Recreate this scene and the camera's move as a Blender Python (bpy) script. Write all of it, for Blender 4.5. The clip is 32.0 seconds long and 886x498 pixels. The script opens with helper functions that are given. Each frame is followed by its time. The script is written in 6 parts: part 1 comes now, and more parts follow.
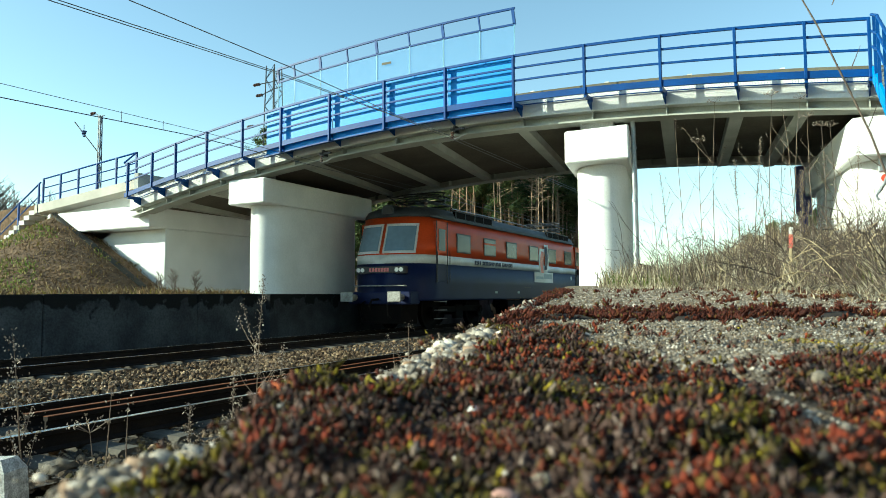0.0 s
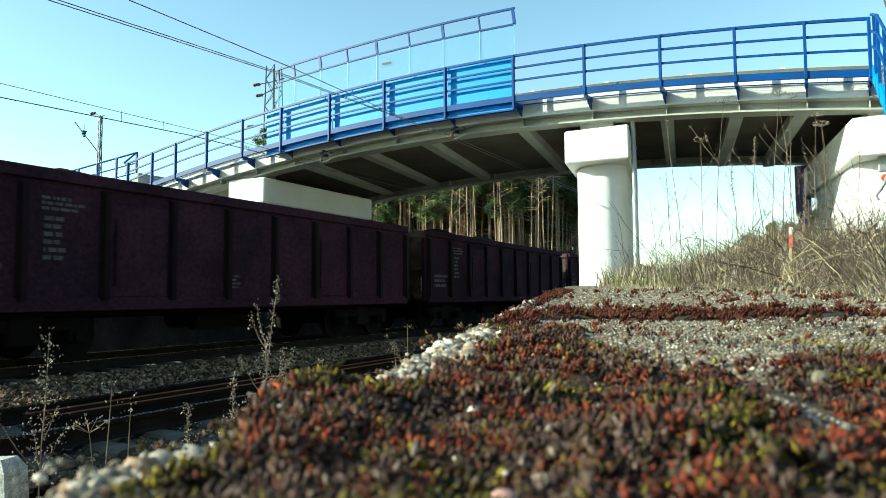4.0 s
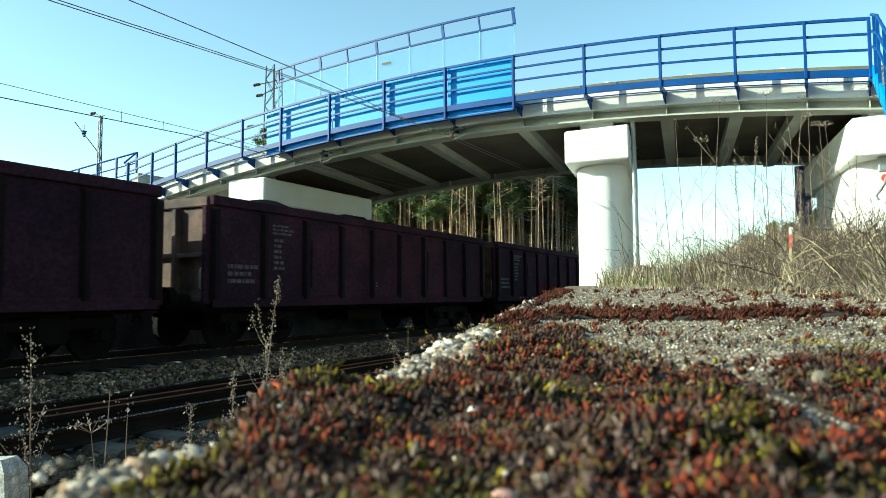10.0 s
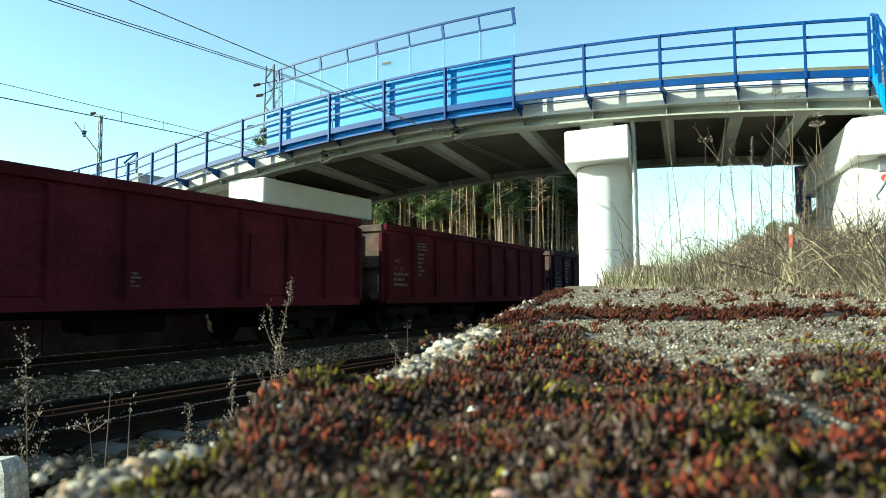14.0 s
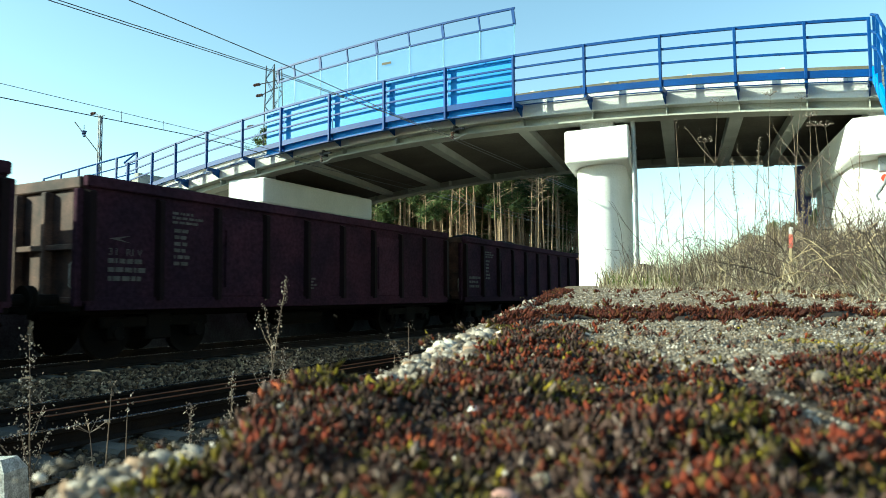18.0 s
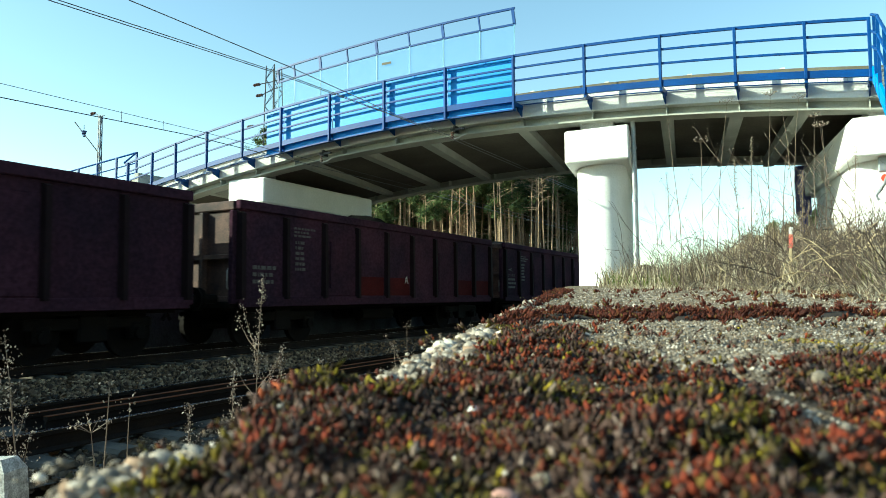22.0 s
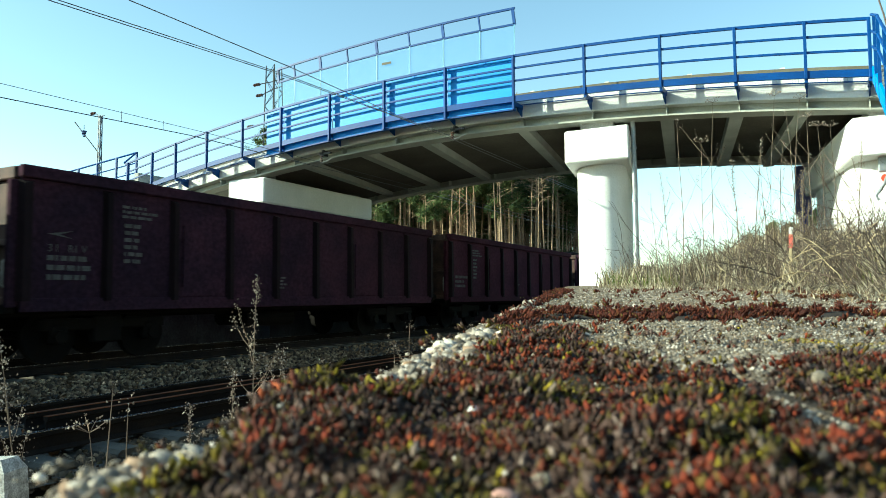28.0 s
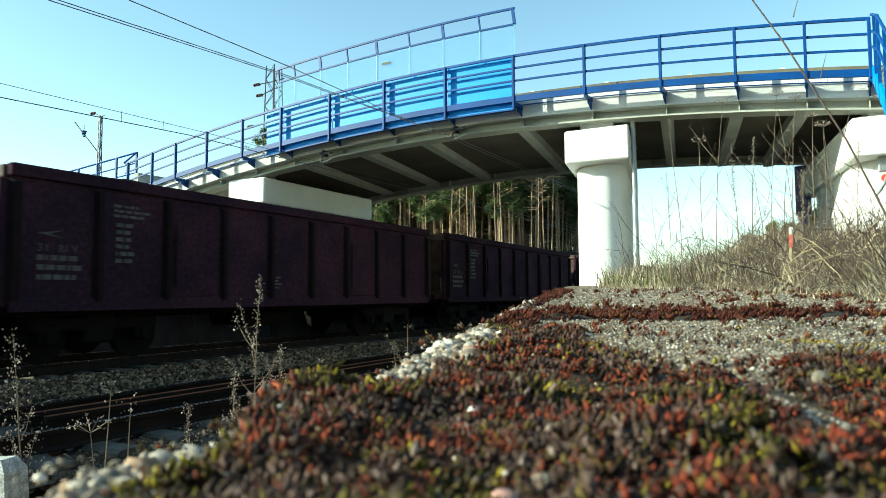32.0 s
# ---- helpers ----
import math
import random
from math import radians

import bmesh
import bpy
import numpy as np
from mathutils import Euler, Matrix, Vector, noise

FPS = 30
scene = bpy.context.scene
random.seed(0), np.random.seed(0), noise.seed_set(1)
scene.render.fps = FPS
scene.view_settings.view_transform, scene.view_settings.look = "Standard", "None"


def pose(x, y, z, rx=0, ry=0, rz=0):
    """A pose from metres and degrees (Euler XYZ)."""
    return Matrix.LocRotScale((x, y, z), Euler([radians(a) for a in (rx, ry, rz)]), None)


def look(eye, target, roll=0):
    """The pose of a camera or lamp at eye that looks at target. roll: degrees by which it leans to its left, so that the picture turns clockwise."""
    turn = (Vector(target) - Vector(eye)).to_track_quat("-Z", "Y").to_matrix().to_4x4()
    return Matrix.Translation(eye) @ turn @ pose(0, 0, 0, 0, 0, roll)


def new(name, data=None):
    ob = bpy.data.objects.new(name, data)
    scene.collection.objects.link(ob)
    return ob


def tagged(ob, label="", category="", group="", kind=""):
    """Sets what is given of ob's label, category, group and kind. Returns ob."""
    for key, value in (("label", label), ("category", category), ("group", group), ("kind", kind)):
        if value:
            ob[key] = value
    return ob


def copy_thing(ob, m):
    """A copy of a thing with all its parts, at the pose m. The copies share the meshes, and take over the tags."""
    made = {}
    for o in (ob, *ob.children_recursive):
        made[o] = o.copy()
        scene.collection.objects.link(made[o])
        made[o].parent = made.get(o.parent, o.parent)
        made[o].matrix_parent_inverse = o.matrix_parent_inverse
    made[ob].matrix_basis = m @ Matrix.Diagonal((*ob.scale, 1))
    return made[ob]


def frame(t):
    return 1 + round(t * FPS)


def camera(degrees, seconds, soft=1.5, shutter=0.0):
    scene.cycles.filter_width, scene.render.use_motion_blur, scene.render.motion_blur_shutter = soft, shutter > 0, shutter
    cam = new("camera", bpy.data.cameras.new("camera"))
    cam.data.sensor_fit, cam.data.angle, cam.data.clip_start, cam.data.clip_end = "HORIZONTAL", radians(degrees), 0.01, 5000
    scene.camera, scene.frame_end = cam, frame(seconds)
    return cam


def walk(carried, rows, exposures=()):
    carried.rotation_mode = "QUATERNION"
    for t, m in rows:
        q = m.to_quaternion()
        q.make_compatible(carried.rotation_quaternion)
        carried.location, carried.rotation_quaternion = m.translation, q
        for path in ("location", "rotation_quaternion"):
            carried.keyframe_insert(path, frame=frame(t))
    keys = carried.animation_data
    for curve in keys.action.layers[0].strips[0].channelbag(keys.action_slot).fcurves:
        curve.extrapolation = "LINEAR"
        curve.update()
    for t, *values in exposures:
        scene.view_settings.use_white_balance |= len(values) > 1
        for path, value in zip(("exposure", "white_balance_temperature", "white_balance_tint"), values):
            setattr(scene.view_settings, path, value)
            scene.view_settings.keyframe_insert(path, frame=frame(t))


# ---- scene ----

EYE = (0.0, 0.0, 1.114)
YAW, TILT = radians(28.4), radians(3.836)
AIM = (-math.sin(YAW) * math.cos(TILT), math.cos(YAW) * math.cos(TILT), EYE[2] + math.sin(TILT))
cam = camera(65.3, 32.0, soft=0.65, shutter=0.15)
cam.data.dof.use_dof, cam.data.dof.focus_distance, cam.data.dof.aperture_fstop = True, 8.0, 8.5
walk(cam, [(0.0, look(EYE, AIM, -0.24)), (32.0, look(EYE, AIM, -0.24))], exposures=[(0.0, 0.90, 6600, -16), (1.0, 0.93, 6600, -16), (2.2, 1.08, 6650, -18), (32.0, 1.08, 6650, -18)])

# ---- light: a clear spring afternoon, low sun from the far side of the tracks ----
SUN_AZ, SUN_EL = radians(54), radians(22.5)
SUN_DIR = Vector((-math.sin(SUN_AZ) * math.cos(SUN_EL), -math.cos(SUN_AZ) * math.cos(SUN_EL), math.sin(SUN_EL)))
world = bpy.data.worlds.new("sky")
scene.world = world
world.use_nodes = True
wn, wl = world.node_tree.nodes, world.node_tree.links
sky = wn.new("ShaderNodeTexSky")
sky.sky_type, sky.sun_disc = "NISHITA", False
sky.sun_elevation, sky.sun_rotation = SUN_EL, math.atan2(SUN_DIR.x, SUN_DIR.y)
sky.air_density, sky.dust_density, sky.ozone_density, sky.altitude = 1.0, 0.35, 1.2, 400
wl.new(sky.outputs[0], wn["Background"].inputs[0])
wn["Background"].inputs[1].default_value = 0.15
sun = new("sun", bpy.data.lights.new("sun", "SUN"))
sun.data.energy, sun.data.angle, sun.data.color = 5.0, radians(0.5), (1.0, 0.94, 0.84)
sun.matrix_world = look(SUN_DIR * 100, (0, 0, 0))


# ---- materials ----
def mat(name, color, rough=0.8, metal=0.0, var=0.25, scale=6.0, fine=60.0, bump=0.3, tint=None, spread=0.0, dist=0.01, spec=0.5):
    """A surface with stains at one scale and grain at another; tint: the colour of the stains; spread: how much pieces differ."""
    m = bpy.data.materials.new(name)
    m.use_nodes = True
    n, l = m.node_tree.nodes, m.node_tree.links
    b = n["Principled BSDF"]
    co = n.new("ShaderNodeTexCoord")
    big, small = n.new("ShaderNodeTexNoise"), n.new("ShaderNodeTexNoise")
    big.inputs["Scale"].default_value, small.inputs["Scale"].default_value = scale, fine
    big.inputs["Detail"].default_value = small.inputs["Detail"].default_value = 5
    for t in (big, small):
        l.new(co.outputs["Object"], t.inputs["Vector"])
    ramp = n.new("ShaderNodeValToRGB")
    ramp.color_ramp.elements[0].position, ramp.color_ramp.elements[1].position = 0.35, 0.68
    t2 = tint or tuple(c * (1 - var) for c in color)
    ramp.color_ramp.elements[0].color, ramp.color_ramp.elements[1].color = (*t2, 1), (*color, 1)
    l.new(big.outputs["Fac"], ramp.inputs["Fac"])
    mr = n.new("ShaderNodeMapRange")
    mr.inputs["From Min"].default_value, mr.inputs["From Max"].default_value = 0.3, 0.7
    mr.inputs["To Min"].default_value, mr.inputs["To Max"].default_value = 1 - var, 1 + var * 0.6
    l.new(small.outputs["Fac"], mr.inputs["Value"])
    value = mr.outputs[0]
    if spread:
        info = n.new("ShaderNodeObjectInfo")
        geo = n.new("ShaderNodeNewGeometry")
        add = n.new("ShaderNodeMath")
        l.new(info.outputs["Random"], add.inputs[0])
        l.new(geo.outputs["Random Per Island"], add.inputs[1])
        fr = n.new("ShaderNodeMath")
        fr.operation = "FRACT"
        l.new(add.outputs[0], fr.inputs[0])
        r2 = n.new("ShaderNodeMapRange")
        r2.inputs["To Min"].default_value, r2.inputs["To Max"].default_value = 1 - spread, 1 + spread
        l.new(fr.outputs[0], r2.inputs["Value"])
        mu = n.new("ShaderNodeMath")
        mu.operation = "MULTIPLY"
        l.new(value, mu.inputs[0]), l.new(r2.outputs[0], mu.inputs[1])
        value = mu.outputs[0]
    mix = n.new("ShaderNodeVectorMath")
    mix.operation = "SCALE"
    l.new(ramp.outputs[0], mix.inputs[0]), l.new(value, mix.inputs["Scale"])
    l.new(mix.outputs[0], b.inputs["Base Color"])
    rr = n.new("ShaderNodeMapRange")
    rr.inputs["To Min"].default_value, rr.inputs["To Max"].default_value = max(0.02, rough - 0.12), min(1, rough + 0.12)
    l.new(small.outputs["Fac"], rr.inputs["Value"]), l.new(rr.outputs[0], b.inputs["Roughness"])
    b.inputs["Metallic"].default_value = metal
    b.inputs["Specular IOR Level"].default_value = spec
    if bump:
        bp = n.new("ShaderNodeBump")
        bp.inputs["Strength"].default_value, bp.inputs["Distance"].default_value = bump, dist
        l.new(small.outputs["Fac"], bp.inputs["Height"]), l.new(bp.outputs[0], b.inputs["Normal"])
    return m


def sheer(name, color, solid=0.3, rough=0.15):
    """A see-through panel, slightly tinted and dusty."""
    m = bpy.data.materials.new(name)
    m.use_nodes = True
    n, l = m.node_tree.nodes, m.node_tree.links
    b = n["Principled BSDF"]
    b.inputs["Base Color"].default_value, b.inputs["Roughness"].default_value = (*color, 1), rough
    tr, mx, no = n.new("ShaderNodeBsdfTransparent"), n.new("ShaderNodeMixShader"), n.new("ShaderNodeTexNoise")
    tr.inputs[0].default_value = (0.86, 0.95, 1.0, 1)
    no.inputs["Scale"].default_value = 2.5
    mr = n.new("ShaderNodeMapRange")
    mr.inputs["To Min"].default_value, mr.inputs["To Max"].default_value = solid * 0.6, solid * 1.4
    l.new(no.outputs["Fac"], mr.inputs["Value"]), l.new(mr.outputs[0], mx.inputs[0])
    l.new(tr.outputs[0], mx.inputs[1]), l.new(b.outputs[0], mx.inputs[2]), l.new(mx.outputs[0], n["Material Output"].inputs[0])
    return m


WHITE = mat("white_render", (0.80, 0.81, 0.80), 0.85, 0, 0.07, 0.9, 25, 0.15, (0.70, 0.71, 0.70))
CONCRETE = mat("grey_concrete", (0.40, 0.40, 0.38), 0.9, 0, 0.2, 1.5, 40, 0.4, (0.28, 0.28, 0.27))
# dark tone of the shadow strip beside the abutment
STRIPSHADE = mat("shadow_strip_concrete", (0.085, 0.08, 0.07), 0.95, 0, 0.35, 1.1, 22, 0.6, (0.025, 0.025, 0.023), dist=0.02, spec=0.2)
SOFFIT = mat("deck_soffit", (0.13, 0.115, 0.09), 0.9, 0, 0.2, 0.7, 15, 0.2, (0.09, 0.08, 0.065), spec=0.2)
STEELGREY = mat("grey_steel_paint", (0.40, 0.41, 0.37), 0.6, 0, 0.12, 1.2, 30, 0.05, (0.31, 0.32, 0.28))
BLUE = mat("blue_paint", (0.002, 0.055, 0.235), 0.45, 0, 0.12, 2.0, 30, 0.04, (0.002, 0.042, 0.18), spec=0.2)
PANEL = mat("blue_panel", (0.006, 0.26, 0.76), 0.45, 0, 0.10, 0.8, 30, 0.04, (0.008, 0.25, 0.72), spec=0.3)
SCREEN = sheer("clear_screen", (0.50, 0.72, 0.88), 0.06)
PALECONC = mat("pale_concrete", (0.50, 0.475, 0.43), 0.9, 0, 0.15, 1.5, 30, 0.3, (0.40, 0.38, 0.34))
BARRIER = mat("weathered_barrier", (0.15, 0.14, 0.105), 0.75, 0, 0.15, 1.5, 30, 0.05, (0.11, 0.10, 0.075), spec=0.2)
MASTM = mat("dark_mast_paint", (0.030, 0.036, 0.045), 0.7, 0, 0.2, 3, 40, 0.05, spec=0.2)
RAILTOP = mat("polished_rail", (0.55, 0.54, 0.53), 0.25, 1.0, 0.15, 3, 50, 0.05)
RAILRUST = mat("rusty_rail", (0.022, 0.015, 0.011), 0.85, 0, 0.3, 3, 60, 0.3, (0.012, 0.009, 0.008), spec=0.15)
RUST = mat("orange_rust", (0.20, 0.065, 0.02), 0.8, 0, 0.3, 3, 60, 0.2, (0.11, 0.036, 0.014), spec=0.2)
SLEEPER = mat("concrete_sleeper", (0.11, 0.094, 0.072), 0.9, 0, 0.35, 4, 60, 0.4, (0.05, 0.042, 0.034), 0.15)
GROUND = mat("sandy_soil", (0.085, 0.066, 0.045), 0.95, 0, 0.4, 1.2, 25, 0.7, (0.045, 0.038, 0.026), dist=0.03)
SLOPE = mat("dry_turf", (0.165, 0.095, 0.045), 0.95, 0, 0.5, 1.4, 9, 1.0, (0.085, 0.048, 0.022), dist=0.12)
PLATFORM = mat("exposed_aggregate", (0.27, 0.215, 0.155), 0.95, 0, 0.5, 3, 90, 0.9, (0.10, 0.078, 0.056), dist=0.006, spec=0.2)
ROADM = mat("asphalt", (0.05, 0.05, 0.05), 0.9, 0, 0.2, 2, 80, 0.3)
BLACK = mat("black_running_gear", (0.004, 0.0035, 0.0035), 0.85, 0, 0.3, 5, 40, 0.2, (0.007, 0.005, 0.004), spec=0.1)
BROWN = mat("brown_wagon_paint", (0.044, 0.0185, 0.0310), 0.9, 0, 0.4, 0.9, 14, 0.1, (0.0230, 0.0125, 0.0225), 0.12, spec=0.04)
REDBR = mat("red_wagon_paint", (0.074, 0.0130, 0.020), 0.9, 0, 0.3, 0.9, 14, 0.1, (0.042, 0.009, 0.012), 0.12, spec=0.04)
PLUM = mat("plum_wagon_paint", (0.062, 0.0200, 0.032), 0.9, 0, 0.35, 0.9, 14, 0.1, (0.038, 0.0140, 0.024), 0.12, spec=0.04)
# near-black ribs: the shade lines along them are put into the colour
RIBSHADE = mat("shade_dark_rib_paint", (0.012, 0.006, 0.008), 0.8, 0, 0.3, 3, 20, 0.1, None, 0.2, spec=0.1)
PATCH = mat("faded_red_patch", (0.055, 0.009, 0.010), 0.9, 0, 0.3, 2, 20, 0.1, spec=0.04)
RUSTEND = mat("rusty_end_wall", (0.125, 0.066, 0.052), 0.85, 0, 0.45, 2.5, 25, 0.2, (0.03, 0.018, 0.017), 0.2)
COAL = mat("coal_load", (0.010, 0.010, 0.011), 0.95, 0, 0.4, 5, 30, 1.0, dist=0.05, spec=0.05)
MARK = mat("white_stencil", (0.085, 0.076, 0.080), 0.8, 0, 0.45, 5, 30, 0)
LBLUE = mat("dark_blue_livery", (0.008, 0.014, 0.055), 0.45, 0, 0.15, 0.8, 20, 0.02, (0.006, 0.010, 0.038), spec=0.12)
LORANGE = mat("orange_livery", (0.60, 0.068, 0.014), 0.38, 0, 0.12, 0.8, 20, 0.02, (0.48, 0.055, 0.014), spec=0.15)
LWHITE = mat("white_livery", (0.68, 0.69, 0.68), 0.4, 0, 0.1, 0.9, 20, 0.02, (0.46, 0.46, 0.43))
LROOF = mat("grey_roof", (0.058, 0.066, 0.080), 0.65, 0, 0.35, 1.2, 20, 0.1, (0.026, 0.029, 0.036))
LGREY = mat("light_grey_plate", (0.30, 0.36, 0.38), 0.5, 0, 0.1)
LRED = mat("red_emblem", (0.6, 0.06, 0.03), 0.4, 0, 0.1)
DARKMETAL = mat("dark_metal", (0.05, 0.05, 0.055), 0.5, 0.6, 0.2, 5, 40, 0.05)
CERAMIC = mat("brown_insulator", (0.10, 0.045, 0.03), 0.25, 0, 0.1)
GALV = mat("galvanised_steel", (0.38, 0.40, 0.42), 0.45, 0.8, 0.15, 5, 40, 0.05)
NAVY = mat("navy_paint", (0.010, 0.018, 0.16), 0.5, 0, 0.15, 2, 30, 0.04)
WIRE = mat("dark_wire", (0.16, 0.17, 0.19), 0.5, 0.2, 0.1)
LAMPGLASS = mat("lamp_lens", (0.75, 0.75, 0.70), 0.1, 0, 0.05)
BUMPER = mat("pale_metal", (0.30, 0.30, 0.29), 0.6, 0.2, 0.3, 8, 40, 0.1, (0.16, 0.15, 0.14))
GLASS = mat("window_glass", (0.02, 0.035, 0.05), 0.1, 0, 0.1, 1, 5, 0, spec=0.16)
# the light blue base paints the sky's reflection into the windscreen
WINDSCREEN = mat("sky_reflection_glass", (0.17, 0.25, 0.33), 0.05, 0, 0.1, 1, 5, 0, spec=0.9)


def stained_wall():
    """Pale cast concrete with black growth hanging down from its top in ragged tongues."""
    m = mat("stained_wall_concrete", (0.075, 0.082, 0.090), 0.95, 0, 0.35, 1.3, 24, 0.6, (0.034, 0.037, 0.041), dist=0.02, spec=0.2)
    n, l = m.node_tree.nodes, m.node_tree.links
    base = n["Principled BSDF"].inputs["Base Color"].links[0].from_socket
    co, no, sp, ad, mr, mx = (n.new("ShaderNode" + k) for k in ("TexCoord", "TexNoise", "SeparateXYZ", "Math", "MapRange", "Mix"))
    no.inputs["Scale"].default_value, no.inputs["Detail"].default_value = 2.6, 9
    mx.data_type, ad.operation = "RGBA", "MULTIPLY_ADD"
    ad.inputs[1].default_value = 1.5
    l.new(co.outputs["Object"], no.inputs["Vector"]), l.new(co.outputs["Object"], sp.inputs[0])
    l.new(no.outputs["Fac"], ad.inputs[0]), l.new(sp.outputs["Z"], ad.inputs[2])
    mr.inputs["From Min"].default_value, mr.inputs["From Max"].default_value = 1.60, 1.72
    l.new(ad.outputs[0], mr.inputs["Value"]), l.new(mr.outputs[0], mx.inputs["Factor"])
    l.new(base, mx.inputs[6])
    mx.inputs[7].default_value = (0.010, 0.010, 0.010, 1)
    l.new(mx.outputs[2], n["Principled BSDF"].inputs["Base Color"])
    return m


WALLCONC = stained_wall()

# ---- mesh building ----
class Build:
    """Collects vertices and faces of one mesh."""

    def __init__(self):
        self.v, self.f = [], []

    def add(self, verts, faces, m=None):
        k = len(self.v)
        self.v += [tuple(m @ Vector(p)) for p in verts] if m else [tuple(p) for p in verts]
        self.f += [tuple(i + k for i in f) for f in faces]
        return self

    def box(self, x0, x1, y0, y1, z0, z1, c=0.0, m=None):
        """A box, its edges chamfered by c."""
        if c <= 0:
            vs = [(x, y, z) for z in (z0, z1) for y in (y0, y1) for x in (x0, x1)]
            return self.add(vs, [(0, 2, 3, 1), (4, 5, 7, 6), (0, 1, 5, 4), (2, 6, 7, 3), (0, 4, 6, 2), (1, 3, 7, 5)], m)
        c = min(c, (x1 - x0) * 0.45, (y1 - y0) * 0.45, (z1 - z0) * 0.45)
        rings = []
        for z, d in ((z0, c), (z0 + c, 0), (z1 - c, 0), (z1, c)):
            a, b, e, f = x0 + d, x1 - d, y0 + d, y1 - d
            rings.append([(a + c, e, z), (b - c, e, z), (b, e + c, z), (b, f - c, z), (b - c, f, z), (a + c, f, z), (a, f - c, z), (a, e + c, z)])
        return self.loft(rings, True, m)

    def loft(self, rings, caps=True, m=None, closed=True):
        n = len(rings[0])
        vs = [p for r in rings for p in r]
        fs = []
        for i in range(len(rings) - 1):
            for j in range(n if closed else n - 1):
                k = (j + 1) % n
                fs.append((i * n + j, i * n + k, (i + 1) * n + k, (i + 1) * n + j))
        if caps:
            fs.append(tuple(reversed(range(n))))
            fs.append(tuple((len(rings) - 1) * n + j for j in range(n)))
        return self.add(vs, fs, m)

    def tube(self, path, r, n=6, m=None):
        """A round bar along a path; r: one radius or one for each point."""
        pts = [Vector(p) for p in path]
        rs = r if isinstance(r, (list, tuple)) else [r] * len(pts)
        rings = []
        for i, p in enumerate(pts):
            d = (pts[min(i + 1, len(pts) - 1)] - pts[max(i - 1, 0)]).normalized()
            a = d.orthogonal().normalized() if abs(d.z) > 0.98 else d.cross(Vector((0, 0, 1))).normalized()
            b = d.cross(a)
            rings.append([tuple(p + (a * math.cos(t) + b * math.sin(t)) * rs[i]) for t in (2 * math.pi * k / n for k in range(n))])
        rings = [list(reversed(q)) for q in rings]
        return self.loft(rings, True, m)

    def cyl(self, p, q, r, n=12):
        return self.tube([p, q], r, n)

    def lump(self, center, size, n=7, rough=0.25, rng=random):
        """An uneven stone."""
        rings = []
        tw = rng.uniform(0, 6)
        for a, h in ((0.62, -0.75), (1.0, -0.1), (0.55, 0.8)):
            rings.append([(center[0] + size[0] * a * math.cos(tw + t * 2 * math.pi / n) * rng.uniform(1 - rough, 1 + rough),
                           center[1] + size[1] * a * math.sin(tw + t * 2 * math.pi / n) * rng.uniform(1 - rough, 1 + rough),
                           center[2] + size[2] * h * rng.uniform(1 - rough, 1 + rough)) for t in range(n)])
        return self.loft(rings)

    def mesh(self, name, smooth=False):
        me = bpy.data.meshes.new(name)
        me.from_pydata(self.v, [], self.f)
        if smooth:
            me.polygons.foreach_set("use_smooth", [True] * len(me.polygons))
        me.update()
        return me


def part(name, b, material, parent=None, label="", smooth=False, at=None):
    """One mesh object from a Build or a ready mesh, under a thing or a part."""
    me = b.mesh(name, smooth) if isinstance(b, Build) else b
    if not me.materials:
        me.materials.append(material)
    ob = new(name, me)
    if parent:
        ob.parent = parent
    if at is not None:
        ob.matrix_basis = at
    if label:
        ob["label"] = label
    return ob


def thing(name, label, category, group="", kind="", at=None):
    ob = new(name)
    ob.empty_display_size = 0.2
    if at is not None:
        ob.matrix_basis = at
    return tagged(ob, label, category, group, kind)


def B():
    return Build()


# ---- ground ----
TRACK_X, SIDING_X, WALL_X, BRIDGE_Y = -12.09, -6.48, -14.6, 15.6


def edge_x(y):
    """The line of the loading platform's edge."""
    return -0.255 - 0.318 * min(y, 15.2) - 0.055 * max(0, min(1, (0.40 - y) / 0.12)) if y > -6 else -0.255 + 0.318 * 6


def top_z(y):
    """The platform's top, which rises a little towards the bridge."""
    return 1.004 + 0.02 * max(-4, min(y, 19))


def cone_z(x, y):
    """The earth cone round the abutment."""
    dx = (x + 24.6) * 0.55 if x > -24.6 else (-24.6 - x) * 0.50
    return 4.13 - math.hypot(dx, max(0, 15.5 - y) * 0.72)


def land(x, y):
    n = noise.noise(Vector((x * 0.23, y * 0.23, 0.3))) * 0.12 + noise.noise(Vector((x * 1.1, y * 1.1, 5))) * 0.05
    if x < WALL_X - 0.2:
        z = 1.12 + n
        if 6 < y < 16.2 and x < -16:
            z = max(z, cone_z(x, y) + n * 0.5)
        if x < -27.5:
            z = max(z, 1.1 + min(1.0, (-27.5 - x) * 0.1) + n)
        return z
    if x < edge_x(y) + 0.40 and not (y > 15.3 and x > -5.2):
        base = -0.36 + n * 0.35
        if -4.9 < x:
            base += 0.10 * min(1, (x + 4.9))
        return base
    u, w = min(1, max(0, (x + 2.8) / 2.6)), min(1, max(0, (y - 6.5) / 6))
    rise = 0.42 * u * u * (3 - 2 * u) * w * w * (3 - 2 * w) + (max(0, x - 2) * 0.08 if y > 4 else 0)
    z = top_z(y) - 0.05 + (n * 0.5 + rise if y > 5 else 0)
    return min(z, 2.6)


